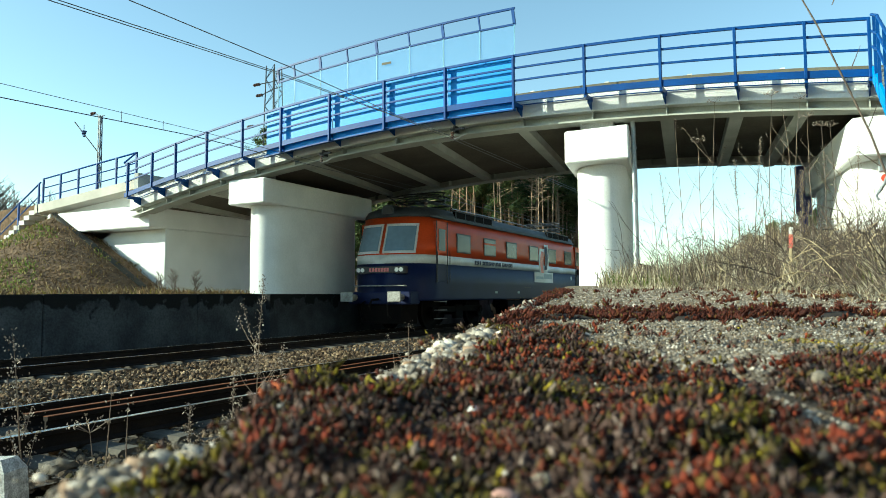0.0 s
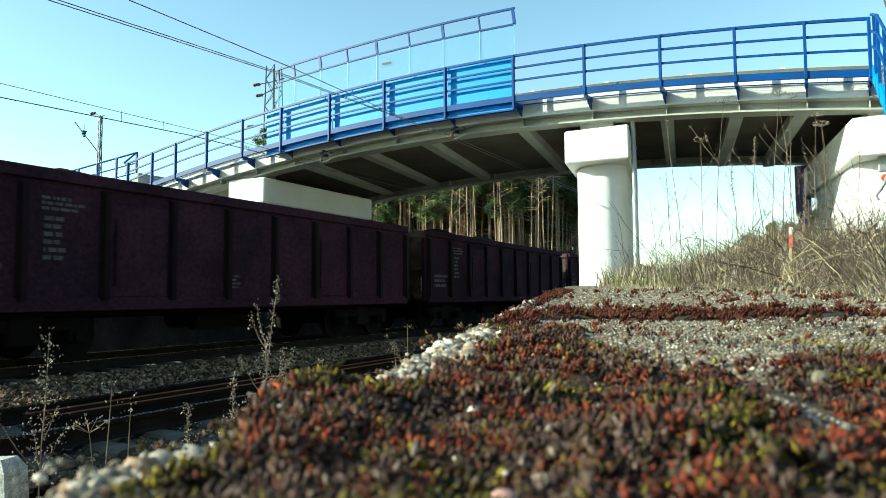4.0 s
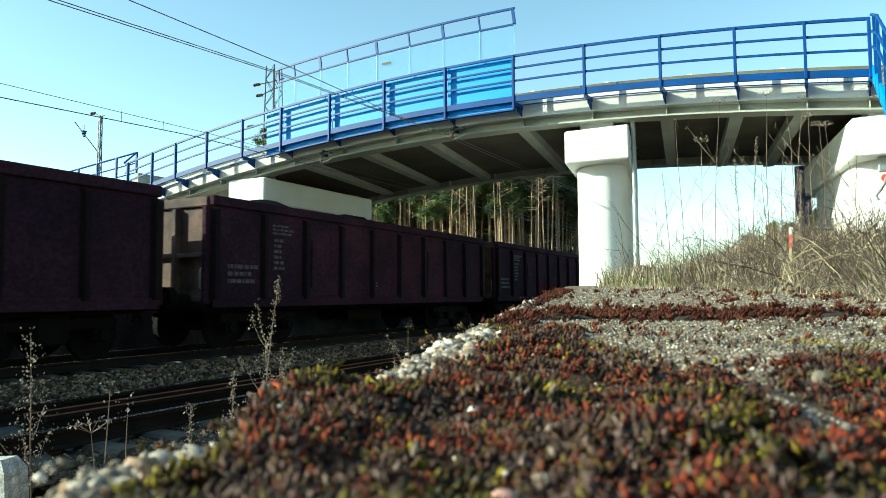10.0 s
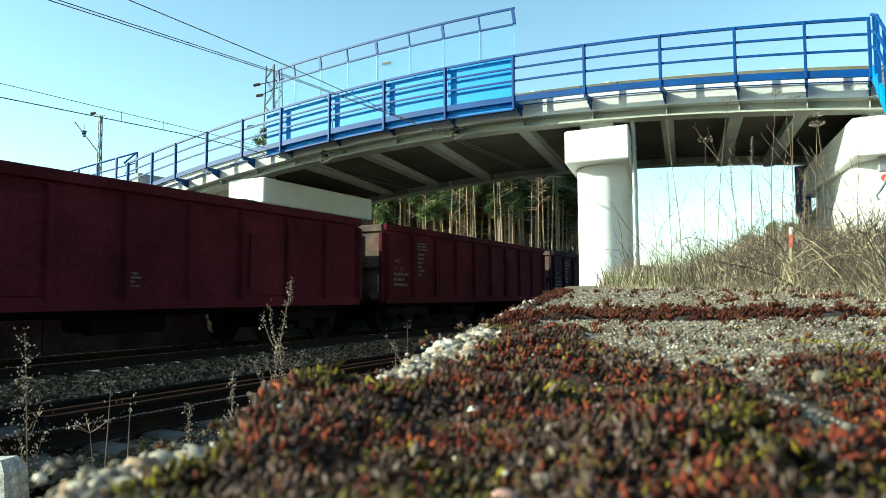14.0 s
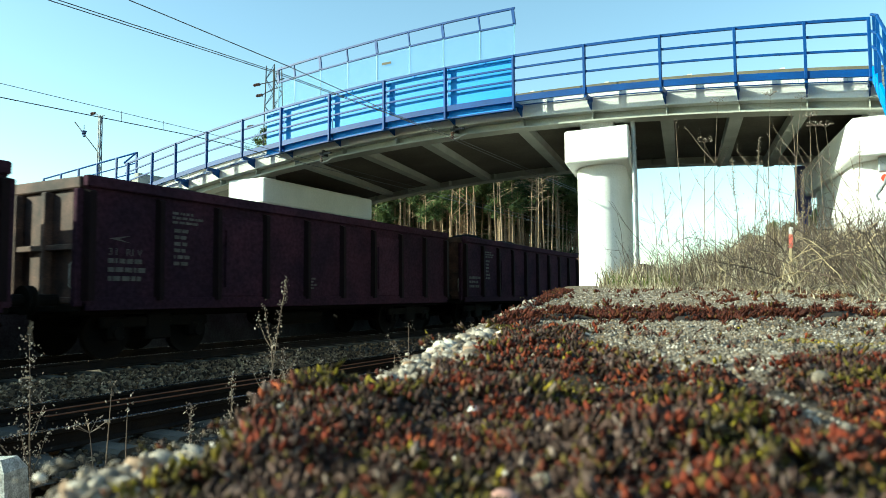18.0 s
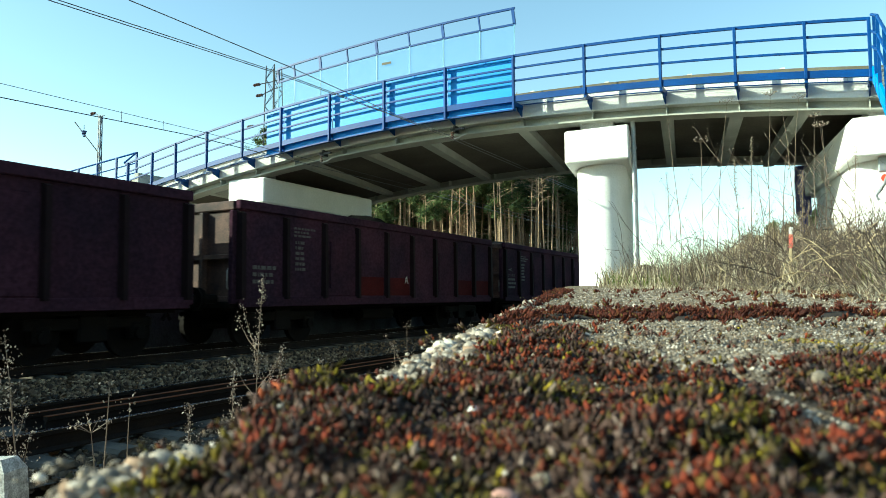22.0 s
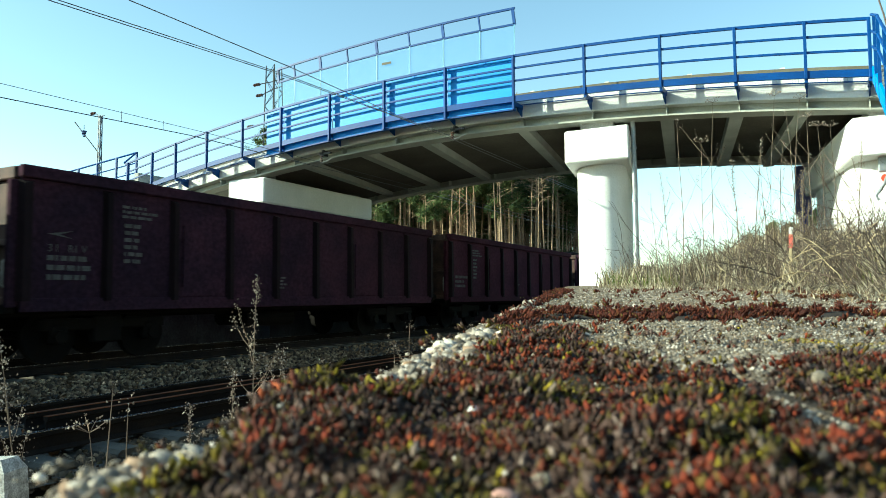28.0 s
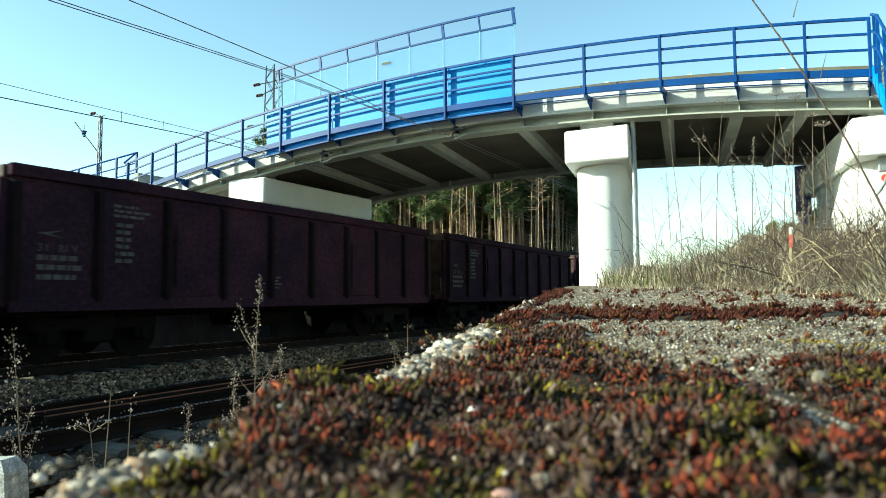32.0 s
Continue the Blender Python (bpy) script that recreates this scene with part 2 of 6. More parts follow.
def sheet():
    xs = [-900, -500, -260, -150, -100, -70, -55, -45] + [-40 + i * 0.5 for i in range(50)] + [WALL_X - 0.21, WALL_X - 0.19] + [-14.5 + i * 0.25 for i in range(70)] + [3.5, 4, 5, 6, 8, 11, 15, 22, 35, 60, 100, 200, 400, 900]
    ys = [-900, -300, -120, -60, -30, -18, -12, -8, -6.05, -5.95] + [-5.5 + i * 0.3 for i in range(90)] + [22, 23.5, 25, 28, 32, 37, 45, 55, 70, 90, 120, 170, 250, 400, 900]
    xs = sorted(set(xs))
    b = B()
    b.v = [(x, y, land(x, y) + (0 if math.hypot(x, y) < 90 else noise.noise(Vector((x * 0.01, y * 0.01, 0))) * 0.6)) for y in ys for x in xs]
    w = len(xs)
    b.f = [(j * w + i, j * w + i + 1, (j + 1) * w + i + 1, (j + 1) * w + i) for j in range(len(ys) - 1) for i in range(w - 1)]
    return b


g = part("ground", sheet(), GROUND, smooth=True)
tagged(g, "sandy ground with dry turf reaching to the horizon", "ground", kind="structure")
g.data.materials.append(SLOPE)
for p in g.data.polygons:
    if p.center.x < -14.8 or p.center.x > 3 or p.center.y > 30:
        p.material_index = 1

# loading platform: a thick slab with a worn edge
b = B()
rows = sorted([-6 + 0.25 * i for i in range(88)] + [0.27 + 0.025 * i for i in range(8)])
rings = []
for y in rows:
    e, z = edge_x(y), top_z(y)
    rings.append([(e + 0.015, y, -0.5), (e + 0.015, y, z - 0.05), (e + 0.04, y, z - 0.012), (e + 0.10, y, z), (7.5, y, z), (7.5, y, -0.5)])
b.loft([list(reversed(r)) for r in rings])
platform = part("platform", b, PLATFORM)
tagged(platform, "old loading platform of worn exposed-aggregate concrete", "platform", kind="structure")

# retaining wall across the tracks, in cast bays
wall = thing("retaining_wall", "dark stained concrete retaining wall beside the far track", "wall", kind="structure")
for i in range(16):
    y0 = -33 + i * 4.2
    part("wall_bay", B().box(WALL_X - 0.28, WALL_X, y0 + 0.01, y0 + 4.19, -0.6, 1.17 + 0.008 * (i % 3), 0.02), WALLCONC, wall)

# ---- tracks ----
def track(xc, group, y0=-60, y1=330):
    t = thing("railway_track", "railway track on concrete sleepers in stone ballast", "track", group, "structure")
    for s in (-1, 1):
        x = xc + s * 0.7535
        prof = [(-0.075, -0.172), (0.075, -0.172), (0.075, -0.16), (0.012, -0.14), (0.012, -0.045), (0.036, -0.035), (0.036, -0.003), (-0.036, -0.003), (-0.036, -0.035), (-0.012, -0.045), (-0.012, -0.14), (-0.075, -0.16)]
        r = part("rail", B().loft([[(x + p, y, q) for p, q in prof] for y in (y0, 0, 40, 120, y1)]), RAILRUST, t, "rusty brown steel rail")
        part("rail_head", B().box(x - 0.034, x + 0.034, y0, y1, -0.003, 0.001), RAILTOP, r, "polished running surface")
    me = B().loft([[(-1.3, a * 0.7, -0.17 - (0.03 if abs(a) > 0.14 else 0)) for a in (-0.18, -0.13, 0.13, 0.18)] + [(-1.3, 0.13, -0.36), (-1.3, -0.13, -0.36)],
                   [(1.3, a * 0.7, -0.17 - (0.03 if abs(a) > 0.14 else 0)) for a in (-0.18, -0.13, 0.13, 0.18)] + [(1.3, 0.13, -0.36), (1.3, -0.13, -0.36)]]).mesh("sleeper")
    for i in range(90):
        part("sleeper", me, SLEEPER, t, at=pose(xc, -8 + i * 0.6, 0, rz=random.uniform(-0.4, 0.4)))
    return t


track(TRACK_X, "main line tracks")
track(SIDING_X, "main line tracks")

# ---- the road bridge ----
def crest(x):
    """The fall of the bridge away from its crown over the tracks."""
    return -0.00795 * (x + 7.02) ** 2


POSTS = [-19.55, -18.4, -17.34, -16.0, -14.56, -13.1, -11.4, -9.65, -7.86, -6.06, -4.37, -2.74, -1.29, -0.05, 1.0]
BX0, BX1 = -20.1, 14.0
WALK_Y = 14.7


def along(x0, x1, y0, y1, z0, z1, step=0.8):
    """A bar that follows the crest of the bridge from x0 to x1."""
    n = max(1, round((x1 - x0) / step))
    xs = [x0 + (x1 - x0) * i / n for i in range(n + 1)]
    return B().loft([[(x, y0, z0 + crest(x)), (x, y1, z0 + crest(x)), (x, y1, z1 + crest(x)), (x, y0, z1 + crest(x))] for x in xs])


bridge = thing("road_bridge", "road bridge with white slab edge and blue railings", "bridge")
FARY = 22.0
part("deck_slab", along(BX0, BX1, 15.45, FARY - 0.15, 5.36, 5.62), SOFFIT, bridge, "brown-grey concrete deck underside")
part("edge_beam", along(BX0, BX1, 15.20, 15.45, 5.34, 5.74), WHITE, bridge, "white concrete slab edge")
part("edge_beam", along(BX0, BX1, FARY - 0.15, FARY + 0.1, 5.36, 5.66), WHITE, bridge, "white concrete slab edge")
part("road_surface", along(BX0, BX1, 16.6, FARY - 1.0, 5.624, 5.68), ROADM, bridge, "asphalt carriageway")
part("kerb", along(BX0, BX1, 15.45, 16.6, 5.624, 5.76), CONCRETE, bridge, "concrete kerb of the footway")
for y, front in ((15.46, True), (21.75, False)):
    gd = part("girder", along(BX0, BX1, y, y + 0.06, 5.16, 5.36), STEELGREY, bridge, "grey painted steel edge girder")
    part("bottom_flange", along(BX0, BX1, y - 0.20, y + 0.25, 5.12, 5.158), STEELGREY, gd)
    for x in POSTS + [2.6, 4.2, 5.8, 7.4, 9.0, 10.6, 12.2]:
        z = crest(x)
        part("stiffener", B().box(x - 0.012, x + 0.012, y - 0.20, y - 0.002, 5.16 + z, 5.338 + z), STEELGREY, gd)
        if front:
            part("gusset", B().loft([[(x + q, 14.93, 5.46 + z), (x + q, 15.198, 5.36 + z), (x + q, 15.198, 5.62 + z), (x + q, 14.93, 5.62 + z)] for q in (-0.014, 0.014)]), BLUE, gd, "blue gusset plate below the walkway")
for x in (-18.6, -16.9, -13.0, -11.0, -9.0, -6.22, -2.79, -1.35, -0.12, 3.6, 6.0, 9.0):
    part("cross_beam", B().loft([[(x - 0.14 - k, y, z + crest(x)) , (x + 0.14 - k, y, z + crest(x)), (x + 0.14 - k, y, 5.37 + crest(x)), (x - 0.14 - k, y, 5.37 + crest(x))] for y, k, z in ((15.53, 0, 5.14), (21.74, 1.0, 5.14))]), STEELGREY, bridge, "grey cross beam under the deck")
for i in range(18):
    x = -19.5 + i * 1.9
    part("guard_post", B().box(x - 0.05, x + 0.05, 16.28, 16.36, 5.68 + crest(x), 6.30 + crest(x)), LWHITE, bridge)
part("guard_rail", along(BX0, BX1, 16.2, 16.275, 5.98, 6.25), BARRIER, bridge, "dull beige-grey crash barrier beside the road")

# walkway cantilevered from the slab edge, on brackets
walkway = part("walkway", along(BX0 + 0.4, 14, WALK_Y - 0.03, WALK_Y + 0.03, 5.60, 5.74), BLUE, bridge, "blue edge channel of the walkway")
part("walkway_channel", along(BX0 + 0.4, 14, 15.14, 15.17, 5.625, 5.645), BLUE, bridge)
gr = B()
for i in range(int(33 / 0.055)):
    x = -19.6 + i * 0.055
    z = 5.64 + crest(x)
    gr.box(x - 0.0025, x + 0.0025, WALK_Y + 0.03, 15.14, z, z + 0.006)
for j in range(7):
    y = WALK_Y + 0.07 + j * 0.06
    for i in range(33):
        x = -19.6 + i
        gr.add([(x, y - 0.003, 5.645 + crest(x)), (x, y + 0.003, 5.645 + crest(x)), (x + 1, y + 0.003, 5.645 + crest(x + 1)), (x + 1, y - 0.003, 5.645 + crest(x + 1))], [(0, 1, 2, 3)])
tagged(part("grating", gr, GALV, walkway, "galvanised open grating"), kind="stuff")
for x in POSTS + [2.6, 4.2, 5.8, 7.4, 9.0, 10.6, 12.2]:
    z = crest(x)
    bk = B().loft([[(x - 0.03, WALK_Y, 5.52 + z), (x - 0.03, 15.198, 5.53 + z), (x - 0.03, 15.198, 5.62 + z), (x - 0.03, WALK_Y, 5.62 + z)],
                   [(x + 0.03, WALK_Y, 5.52 + z), (x + 0.03, 15.198, 5.53 + z), (x + 0.03, 15.198, 5.62 + z), (x + 0.03, WALK_Y, 5.62 + z)]])
    part("bracket", bk, BLUE, walkway, "blue bracket")

railing = part("railing", along(BX0 + 0.4, 1.02, WALK_Y - 0.025, WALK_Y + 0.025, 6.665, 6.72), BLUE, bridge, "blue steel handrail")
for z in (6.08, 6.38):
    part("rail_bar", along(BX0 + 0.4, 1.02, WALK_Y - 0.02, WALK_Y + 0.02, z, z + 0.042), BLUE, railing)
for x in POSTS + [2.6, 4.2, 5.8, 7.4, 9.0, 10.6, 12.2]:
    z = crest(x)
    low = 5.42 if -13.5 < x < -6 else 5.58
    part("post", B().box(x - 0.028, x + 0.028, WALK_Y - 0.06, WALK_Y + 0.03, low + z, 6.70 + z, 0.006), BLUE, railing)
# head of the stairs that leave the bridge towards the platform
stair = thing("bridge_stairs", "blue steel stairs coming down from the end of the bridge", "stairs")
part("stringer", B().loft([[(x, 14.68, 4.98), (x, 14.68, 5.28), (x, 11.4, 3.55), (x, 11.4, 3.25)] for x in (1.02, 1.06)]), PANEL, stair, "bright blue stringer")
part("stringer", B().loft([[(x, 14.68, 4.98), (x, 14.68, 5.28), (x, 11.4, 3.55), (x, 11.4, 3.25)] for x in (2.32, 2.36)]), PANEL, stair, "bright blue stringer")
for i in range(10):
    part("tread", B().box(1.064, 2.316, 14.33 - i * 0.33, 14.63 - i * 0.33, 5.10 - i * 0.175, 5.13 - i * 0.175), GALV, stair, "grating tread")
for x in (1.04, 2.34):
    part("support", B().box(x - 0.05, x + 0.05, 11.36, 11.46, 0.9, 3.6), BLUE, stair)
    for k in (0.0, 0.31, 0.60):
        part("hand_rail", B().tube([(x, 14.62, 6.22 - k), (x, 13.5, 5.80 - k), (x, 11.4, 4.66 - k)], 0.026), BLUE, stair)
    for y in (14.1, 13.45, 12.4, 11.42):
        part("post", B().box(x - 0.025, x + 0.025, y - 0.025, y + 0.025, 4.95 - (14.68 - y) * 0.52, (6.22 - (14.62 - y) * 0.375) if y > 13.4 else 5.80 - (13.5 - y) * 0.543), BLUE, stair)

# far railing
far = part("far_railing", along(BX0, 14, FARY, FARY + 0.05, 6.66, 6.72), BLUE, bridge, "blue steel handrail")
for i in range(17):
    x = -19.6 + i * 2.0
    part("post", B().box(x - 0.03, x + 0.03, FARY, FARY + 0.06, 5.6 + crest(x), 6.66 + crest(x)), BLUE, far)

# solid blue guard panels and the clear screen above the tracks
PX = [-13.1, -11.4, -9.65, -7.86, -6.06]
guard = part("guard_rail_strip", along(-13.75, -6.06, WALK_Y + 0.11, WALK_Y + 0.125, 6.58, 6.72), PANEL, bridge, "blue sheet guard over the overhead line")
for a, c in zip([-13.75] + PX[:-1], PX):
    part("guard_panel", along(a + 0.012, c - 0.012, WALK_Y + 0.11, WALK_Y + 0.122, 5.46, 6.58, 0.5), PANEL, guard)
part("floor_plate", along(-13.75, -6.06, WALK_Y + 0.13, 15.19, 5.60, 5.612), BLUE, guard, "dark blue floor plate behind the guard")
part("guard_trim", along(-13.75, -6.06, WALK_Y + 0.02, WALK_Y + 0.13, 5.42, 5.456), BLUE, guard)
screen = part("screen_frame", along(-13.3, -6.03, WALK_Y + 0.03, WALK_Y + 0.07, 7.83, 7.88), BLUE, bridge, "dark blue frame of a clear safety screen")
part("screen_bar", along(-13.3, -6.03, WALK_Y + 0.03, WALK_Y + 0.07, 7.45, 7.49), BLUE, screen)
SX = [-13.25, -12.66, -11.75, -10.84, -9.9, -8.91, -7.93, -6.93, -6.04]
PALEPOST = mat("pale_blue_edge", (0.16, 0.40, 0.55), 0.5, 0, 0.1, 3, 30, 0.02)
for i, x in enumerate(SX):
    z = crest(x)
    hw = 0.034 if i % 2 == 0 else 0.016
    part("screen_post", B().box(x - 0.010, x + 0.010, WALK_Y + 0.02, WALK_Y + 0.04, 6.70 + z, 7.45 + z), PALEPOST, screen, "pale edge strip between panes")
    part("post_head", B().loft([[(x - hw, WALK_Y + 0.03, 7.47 + z), (x + hw, WALK_Y + 0.03, 7.47 + z), (x + hw, WALK_Y + 0.075, 7.47 + z), (x - hw, WALK_Y + 0.075, 7.47 + z)],
                                [(x - hw - 0.05, WALK_Y + 0.03, 7.84 + z), (x + hw - 0.05, WALK_Y + 0.03, 7.84 + z), (x + hw - 0.05, WALK_Y + 0.075, 7.84 + z), (x - hw - 0.05, WALK_Y + 0.075, 7.84 + z)]]), BLUE, screen, "dark blue slanting head of a screen post")
for a, c in zip(SX, SX[1:]):
    sp = part("screen_pane", along(a + 0.02, c - 0.02, WALK_Y + 0.045, WALK_Y + 0.05, 6.72, 7.45, 0.5), SCREEN, screen, "clear dusty pane")
    sp.visible_shadow = False
part("warning_plate", B().box(-9.73, -9.45, WALK_Y + 0.0, WALK_Y + 0.008, 7.07, 7.13), BARRIER, screen, "small grey plate")

# fittings below the girder that hold the overhead line
for x in (-12.0, -7.9):
    f = thing("catenary_bracket", "dark insulated bracket holding the overhead line under the bridge", "insulator", "brackets under the bridge")
    z = 5.12 + crest(x)
    part("arm", B().box(x - 0.03, x + 0.35, 15.06, 15.12, z + 0.10, z + 0.15), DARKMETAL, f)
    part("arm", B().box(x + 0.05, x + 0.11, 15.06, 15.26, z + 0.06, z + 0.22), DARKMETAL, f)
    ins = B()
    for k in range(4):
        ins.cyl((x + 0.02, 15.09, z + 0.06 - k * 0.05), (x + 0.02, 15.09, z + 0.03 - k * 0.05), 0.05 if k % 2 == 0 else 0.03)
    part("insulator", ins, CERAMIC, f)
    part("clamp", B().tube([(x, 15.09, z - 0.12), (x + 0.2, 15.09, z - 0.10), (x + 0.38, 15.09, z - 0.03)], 0.012), GALV, f)


def nose(x0, x1, y, z, r=0.75, k=14):
    """Half-round end of a pier shaft, in plan."""
    c, h = (x0 + x1) / 2, (x1 - x0) / 2
    return [(c - h * math.cos(math.pi * i / k), y + r - r * math.sin(math.pi * i / k), z) for i in range(k + 1)]


def pier(x0, x1, y0, y1, z0, zc, z1, label, at=None, skew=0.0):
    """A wall pier with rounded ends and a cap: the shaft to zc, the cap to z1."""
    p = thing("bridge_pier", label, "pier", "bridge piers", at=at)

    def set_(b):
        b.v = [(x - skew * (y - y0), y, z) for x, y, z in b.v]
        return b
    sh = []
    for z in (z0, zc):
        a = nose(x0 + 0.16, x1 - 0.12, y0 + 0.42, z)
        sh.append(a + [(x0 + x1 - q[0] + 0.04, y0 + y1 - q[1], z) for q in a])
    part("shaft", set_(B().loft(sh, False)), WHITE, p, smooth=True)
    part("cap", set_(B().box(x0, x1, y0, y1, zc + 0.002, z1, 0.03)), WHITE, p, "white pier cap")
    part("bearing", set_(B().box(x0 + 0.35, x1 - 0.35, y0 + 0.28, y0 + 0.90, z1 + 0.002, z1 + 0.22, 0.01)), CONCRETE, p, "concrete bearing block")
    part("bearing", set_(B().box(x0 + 0.45, x1 - 0.45, y1 - 0.75, y1 - 0.15, z1 + 0.002, z1 + 0.13, 0.01)), CONCRETE, p, "concrete bearing block")
    return p


lp = pier(-15.62, -14.18, 15.2, 20.8, 1.18, 3.86, 4.61, "white rendered wall pier on a stained plinth")
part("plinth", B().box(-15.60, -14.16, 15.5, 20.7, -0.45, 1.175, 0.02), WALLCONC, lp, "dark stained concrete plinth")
p3 = pier(-1.47, 0.0, 0.0, 5.4, 1.1, 4.12, 4.88, "white rendered wall pier standing on the loading platform", at=pose(-3.55, 15.2, 0), skew=0.19)
part("drain_pipe", B().tube([(-0.02, 0.45, 5.1), (0.0, 0.45, 4.9), (0.02, 0.5, 1.2)], 0.055, 10), GALV, p3, "grey drain pipe")
for z in (2.0, 3.2, 4.4):
    part("pipe_clip", B().cyl((0.0, 0.47, z), (0.0, 0.47, z + 0.05), 0.07, 10), GALV, p3)
p4 = pier(0.0, 1.56, 0.0, 6.0, 1.1, 3.71, 4.47, "white rendered wall pier beside the brambles", at=pose(0.68, 15.2, 0), skew=0.16)
part("cable_box", B().box(-1.12, -0.74, 5.55, 6.05, 3.25, 4.55, 0.02), NAVY, p4, "dark blue steel box at the pier's end")
part("cable_box_foot", B().box(-1.06, -0.84, 5.65, 5.95, 2.5, 3.25, 0.01), NAVY, p4, "dark blue steel duct")
hb = part("lamp_bracket", B().box(0.42, 0.66, 0.22, 0.36, 3.42, 3.72, 0.02), GALV, p4, "grey box on the pier")
part("knob", B().cyl((0.52, 0.24, 3.30), (0.52, 0.16, 3.30), 0.07, 12), LRED, hb, "red knob")
part("pipe", B().tube([(0.56, 0.2, 3.36), (0.50, 0.12, 3.18), (0.40, 0.10, 3.02), (0.36, 0.10, 2.95), (0.38, 0.10, 2.88), (0.42, 0.10, 2.90)], 0.03, 8), GALV, hb, "bent grey pipe")
part("girder_end", B().box(-20.3, -20.1, 15.5, 22.1, 4.3, 5.3), CONCRETE, bridge)

# abutment with its wing wall
ab = thing("bridge_abutment", "white rendered abutment with a sloping wing wall in an earth bank", "abutment")
part("body", B().box(-25.0, -19.60, 16.25, 21.0, 0.7, 3.44, 0.02), WHITE, ab)
part("cap", B().box(-25.2, -19.55, 15.55, 21.2, 3.445, 4.18, 0.03), WHITE, ab, "white abutment cap")
part("wing_wall", B().loft([[(-26.0, 16.25, 2.0), (-20.4, 16.25, 4.185), (-20.4, 16.25, 4.86), (-26.0, 16.25, 4.30)], [(-26.0, 16.5, 2.0), (-20.4, 16.5, 4.185), (-20.4, 16.5, 4.86), (-26.0, 16.5, 4.30)]]), WHITE, ab)
part("coping", B().loft([[(-26.1, 15.6, 4.28), (-20.4, 15.6, 4.80), (-20.4, 15.6, 5.12), (-26.1, 15.6, 4.60)], [(-26.1, 16.5, 4.28), (-20.4, 16.5, 4.80), (-20.4, 16.5, 5.12), (-26.1, 16.5, 4.60)]]), PALECONC, ab, "pale grey concrete coping")
part("approach_road", B().loft([[(-60, 16.52, 3.9), (-20.3, 16.52, 5.0), (-20.3, 21.5, 5.0), (-60, 21.5, 3.9)], [(-60, 16.52, 1.0), (-20.3, 16.52, 1.0), (-20.3, 21.5, 1.0), (-60, 21.5, 1.0)]]), SLOPE, ab, "earth bank carrying the road")
wr = part("wing_railing", B().tube([(-25.9, 15.8, 5.62), (-20.6, 15.8, 6.10), (-19.9, 14.8, 5.5)], 0.03), BLUE, ab, "blue railing along the wing wall")
for k in (0.36, 0.70):
    part("rail_bar", B().tube([(-25.9, 15.8, 5.62 - k), (-20.6, 15.8, 6.10 - k)], 0.022), BLUE, wr)
for i in range(6):
    x = -25.9 + i * 1.06
    z = 4.6 + (x + 26.1) * 0.091
    part("post", B().box(x - 0.03, x + 0.03, 15.77, 15.83, z, z + 1.02), BLUE, wr)

# added dark strip that draws the shadow line between wall and bank
part("drain_channel", B().loft([[(-24.7, 15.36, 4.02), (-24.7, 15.60, 4.02), (-24.7, 15.60, 4.24), (-24.7, 15.36, 4.20)], [(-19.66, 15.36, 1.28), (-19.66, 15.60, 1.28), (-19.66, 15.60, 1.48), (-19.66, 15.36, 1.44)]]), STRIPSHADE, ab, "dark strip standing in for the shadow line between wall and bank")

# stairs down the bank
STEP = mat("pale_step_concrete", (0.62, 0.61, 0.58), 0.9, 0, 0.15, 2.5, 40, 0.3)
stairs = thing("bank_stairs", "concrete stairs down the bank with a blue railing", "stairs", kind="structure")
for i in range(16):
    x = -26.1 - i * 0.32
    part("step", B().box(x - 0.36, x, 15.6, 16.85, 4.23 - i * 0.175, 4.41 - i * 0.175, 0.01), STEP, stairs)
sr = part("stair_railing", B().tube([(-25.8, 15.63, 5.46), (-31.1, 15.63, 2.58)], 0.03), BLUE, stairs, "blue stair railing")
part("rail_bar", B().tube([(-25.8, 15.63, 4.97), (-31.1, 15.63, 2.08)], 0.022), BLUE, sr)
for i in range(5):
    x = -25.9 - i * 1.27
    part("post", B().box(x - 0.03, x + 0.03, 15.60, 15.66, 4.28 + (x + 25.9) * 0.545, 5.42 + (x + 25.9) * 0.545), BLUE, sr)

# ---- the train ----
ROSEPAINT = mat("pink_number_paint", (0.62, 0.16, 0.16), 0.5)

def wheelset(parent, y, r=0.46):
    """Two wheels on an axle, under a bogie; it turns about its own origin."""
    w = part("wheelset", B().cyl((-0.95, 0, 0), (0.95, 0, 0), 0.08, 10), BLACK, parent, at=pose(0, y, r))
    for s in (-1, 1):
        x = s * 0.75
        b = B()
        b.loft([[(x + dx, rr * math.cos(2 * math.pi * k / 24), rr * math.sin(2 * math.pi * k / 24)) for k in range(24)]
                for dx, rr in ((-0.07, r * 0.2), (-0.06, r * 0.8), (-0.07, r), (0.07, r), (0.06, r * 0.8), (0.08, r * 0.25))])
        part("wheel", b, BLACK, w)
    return w


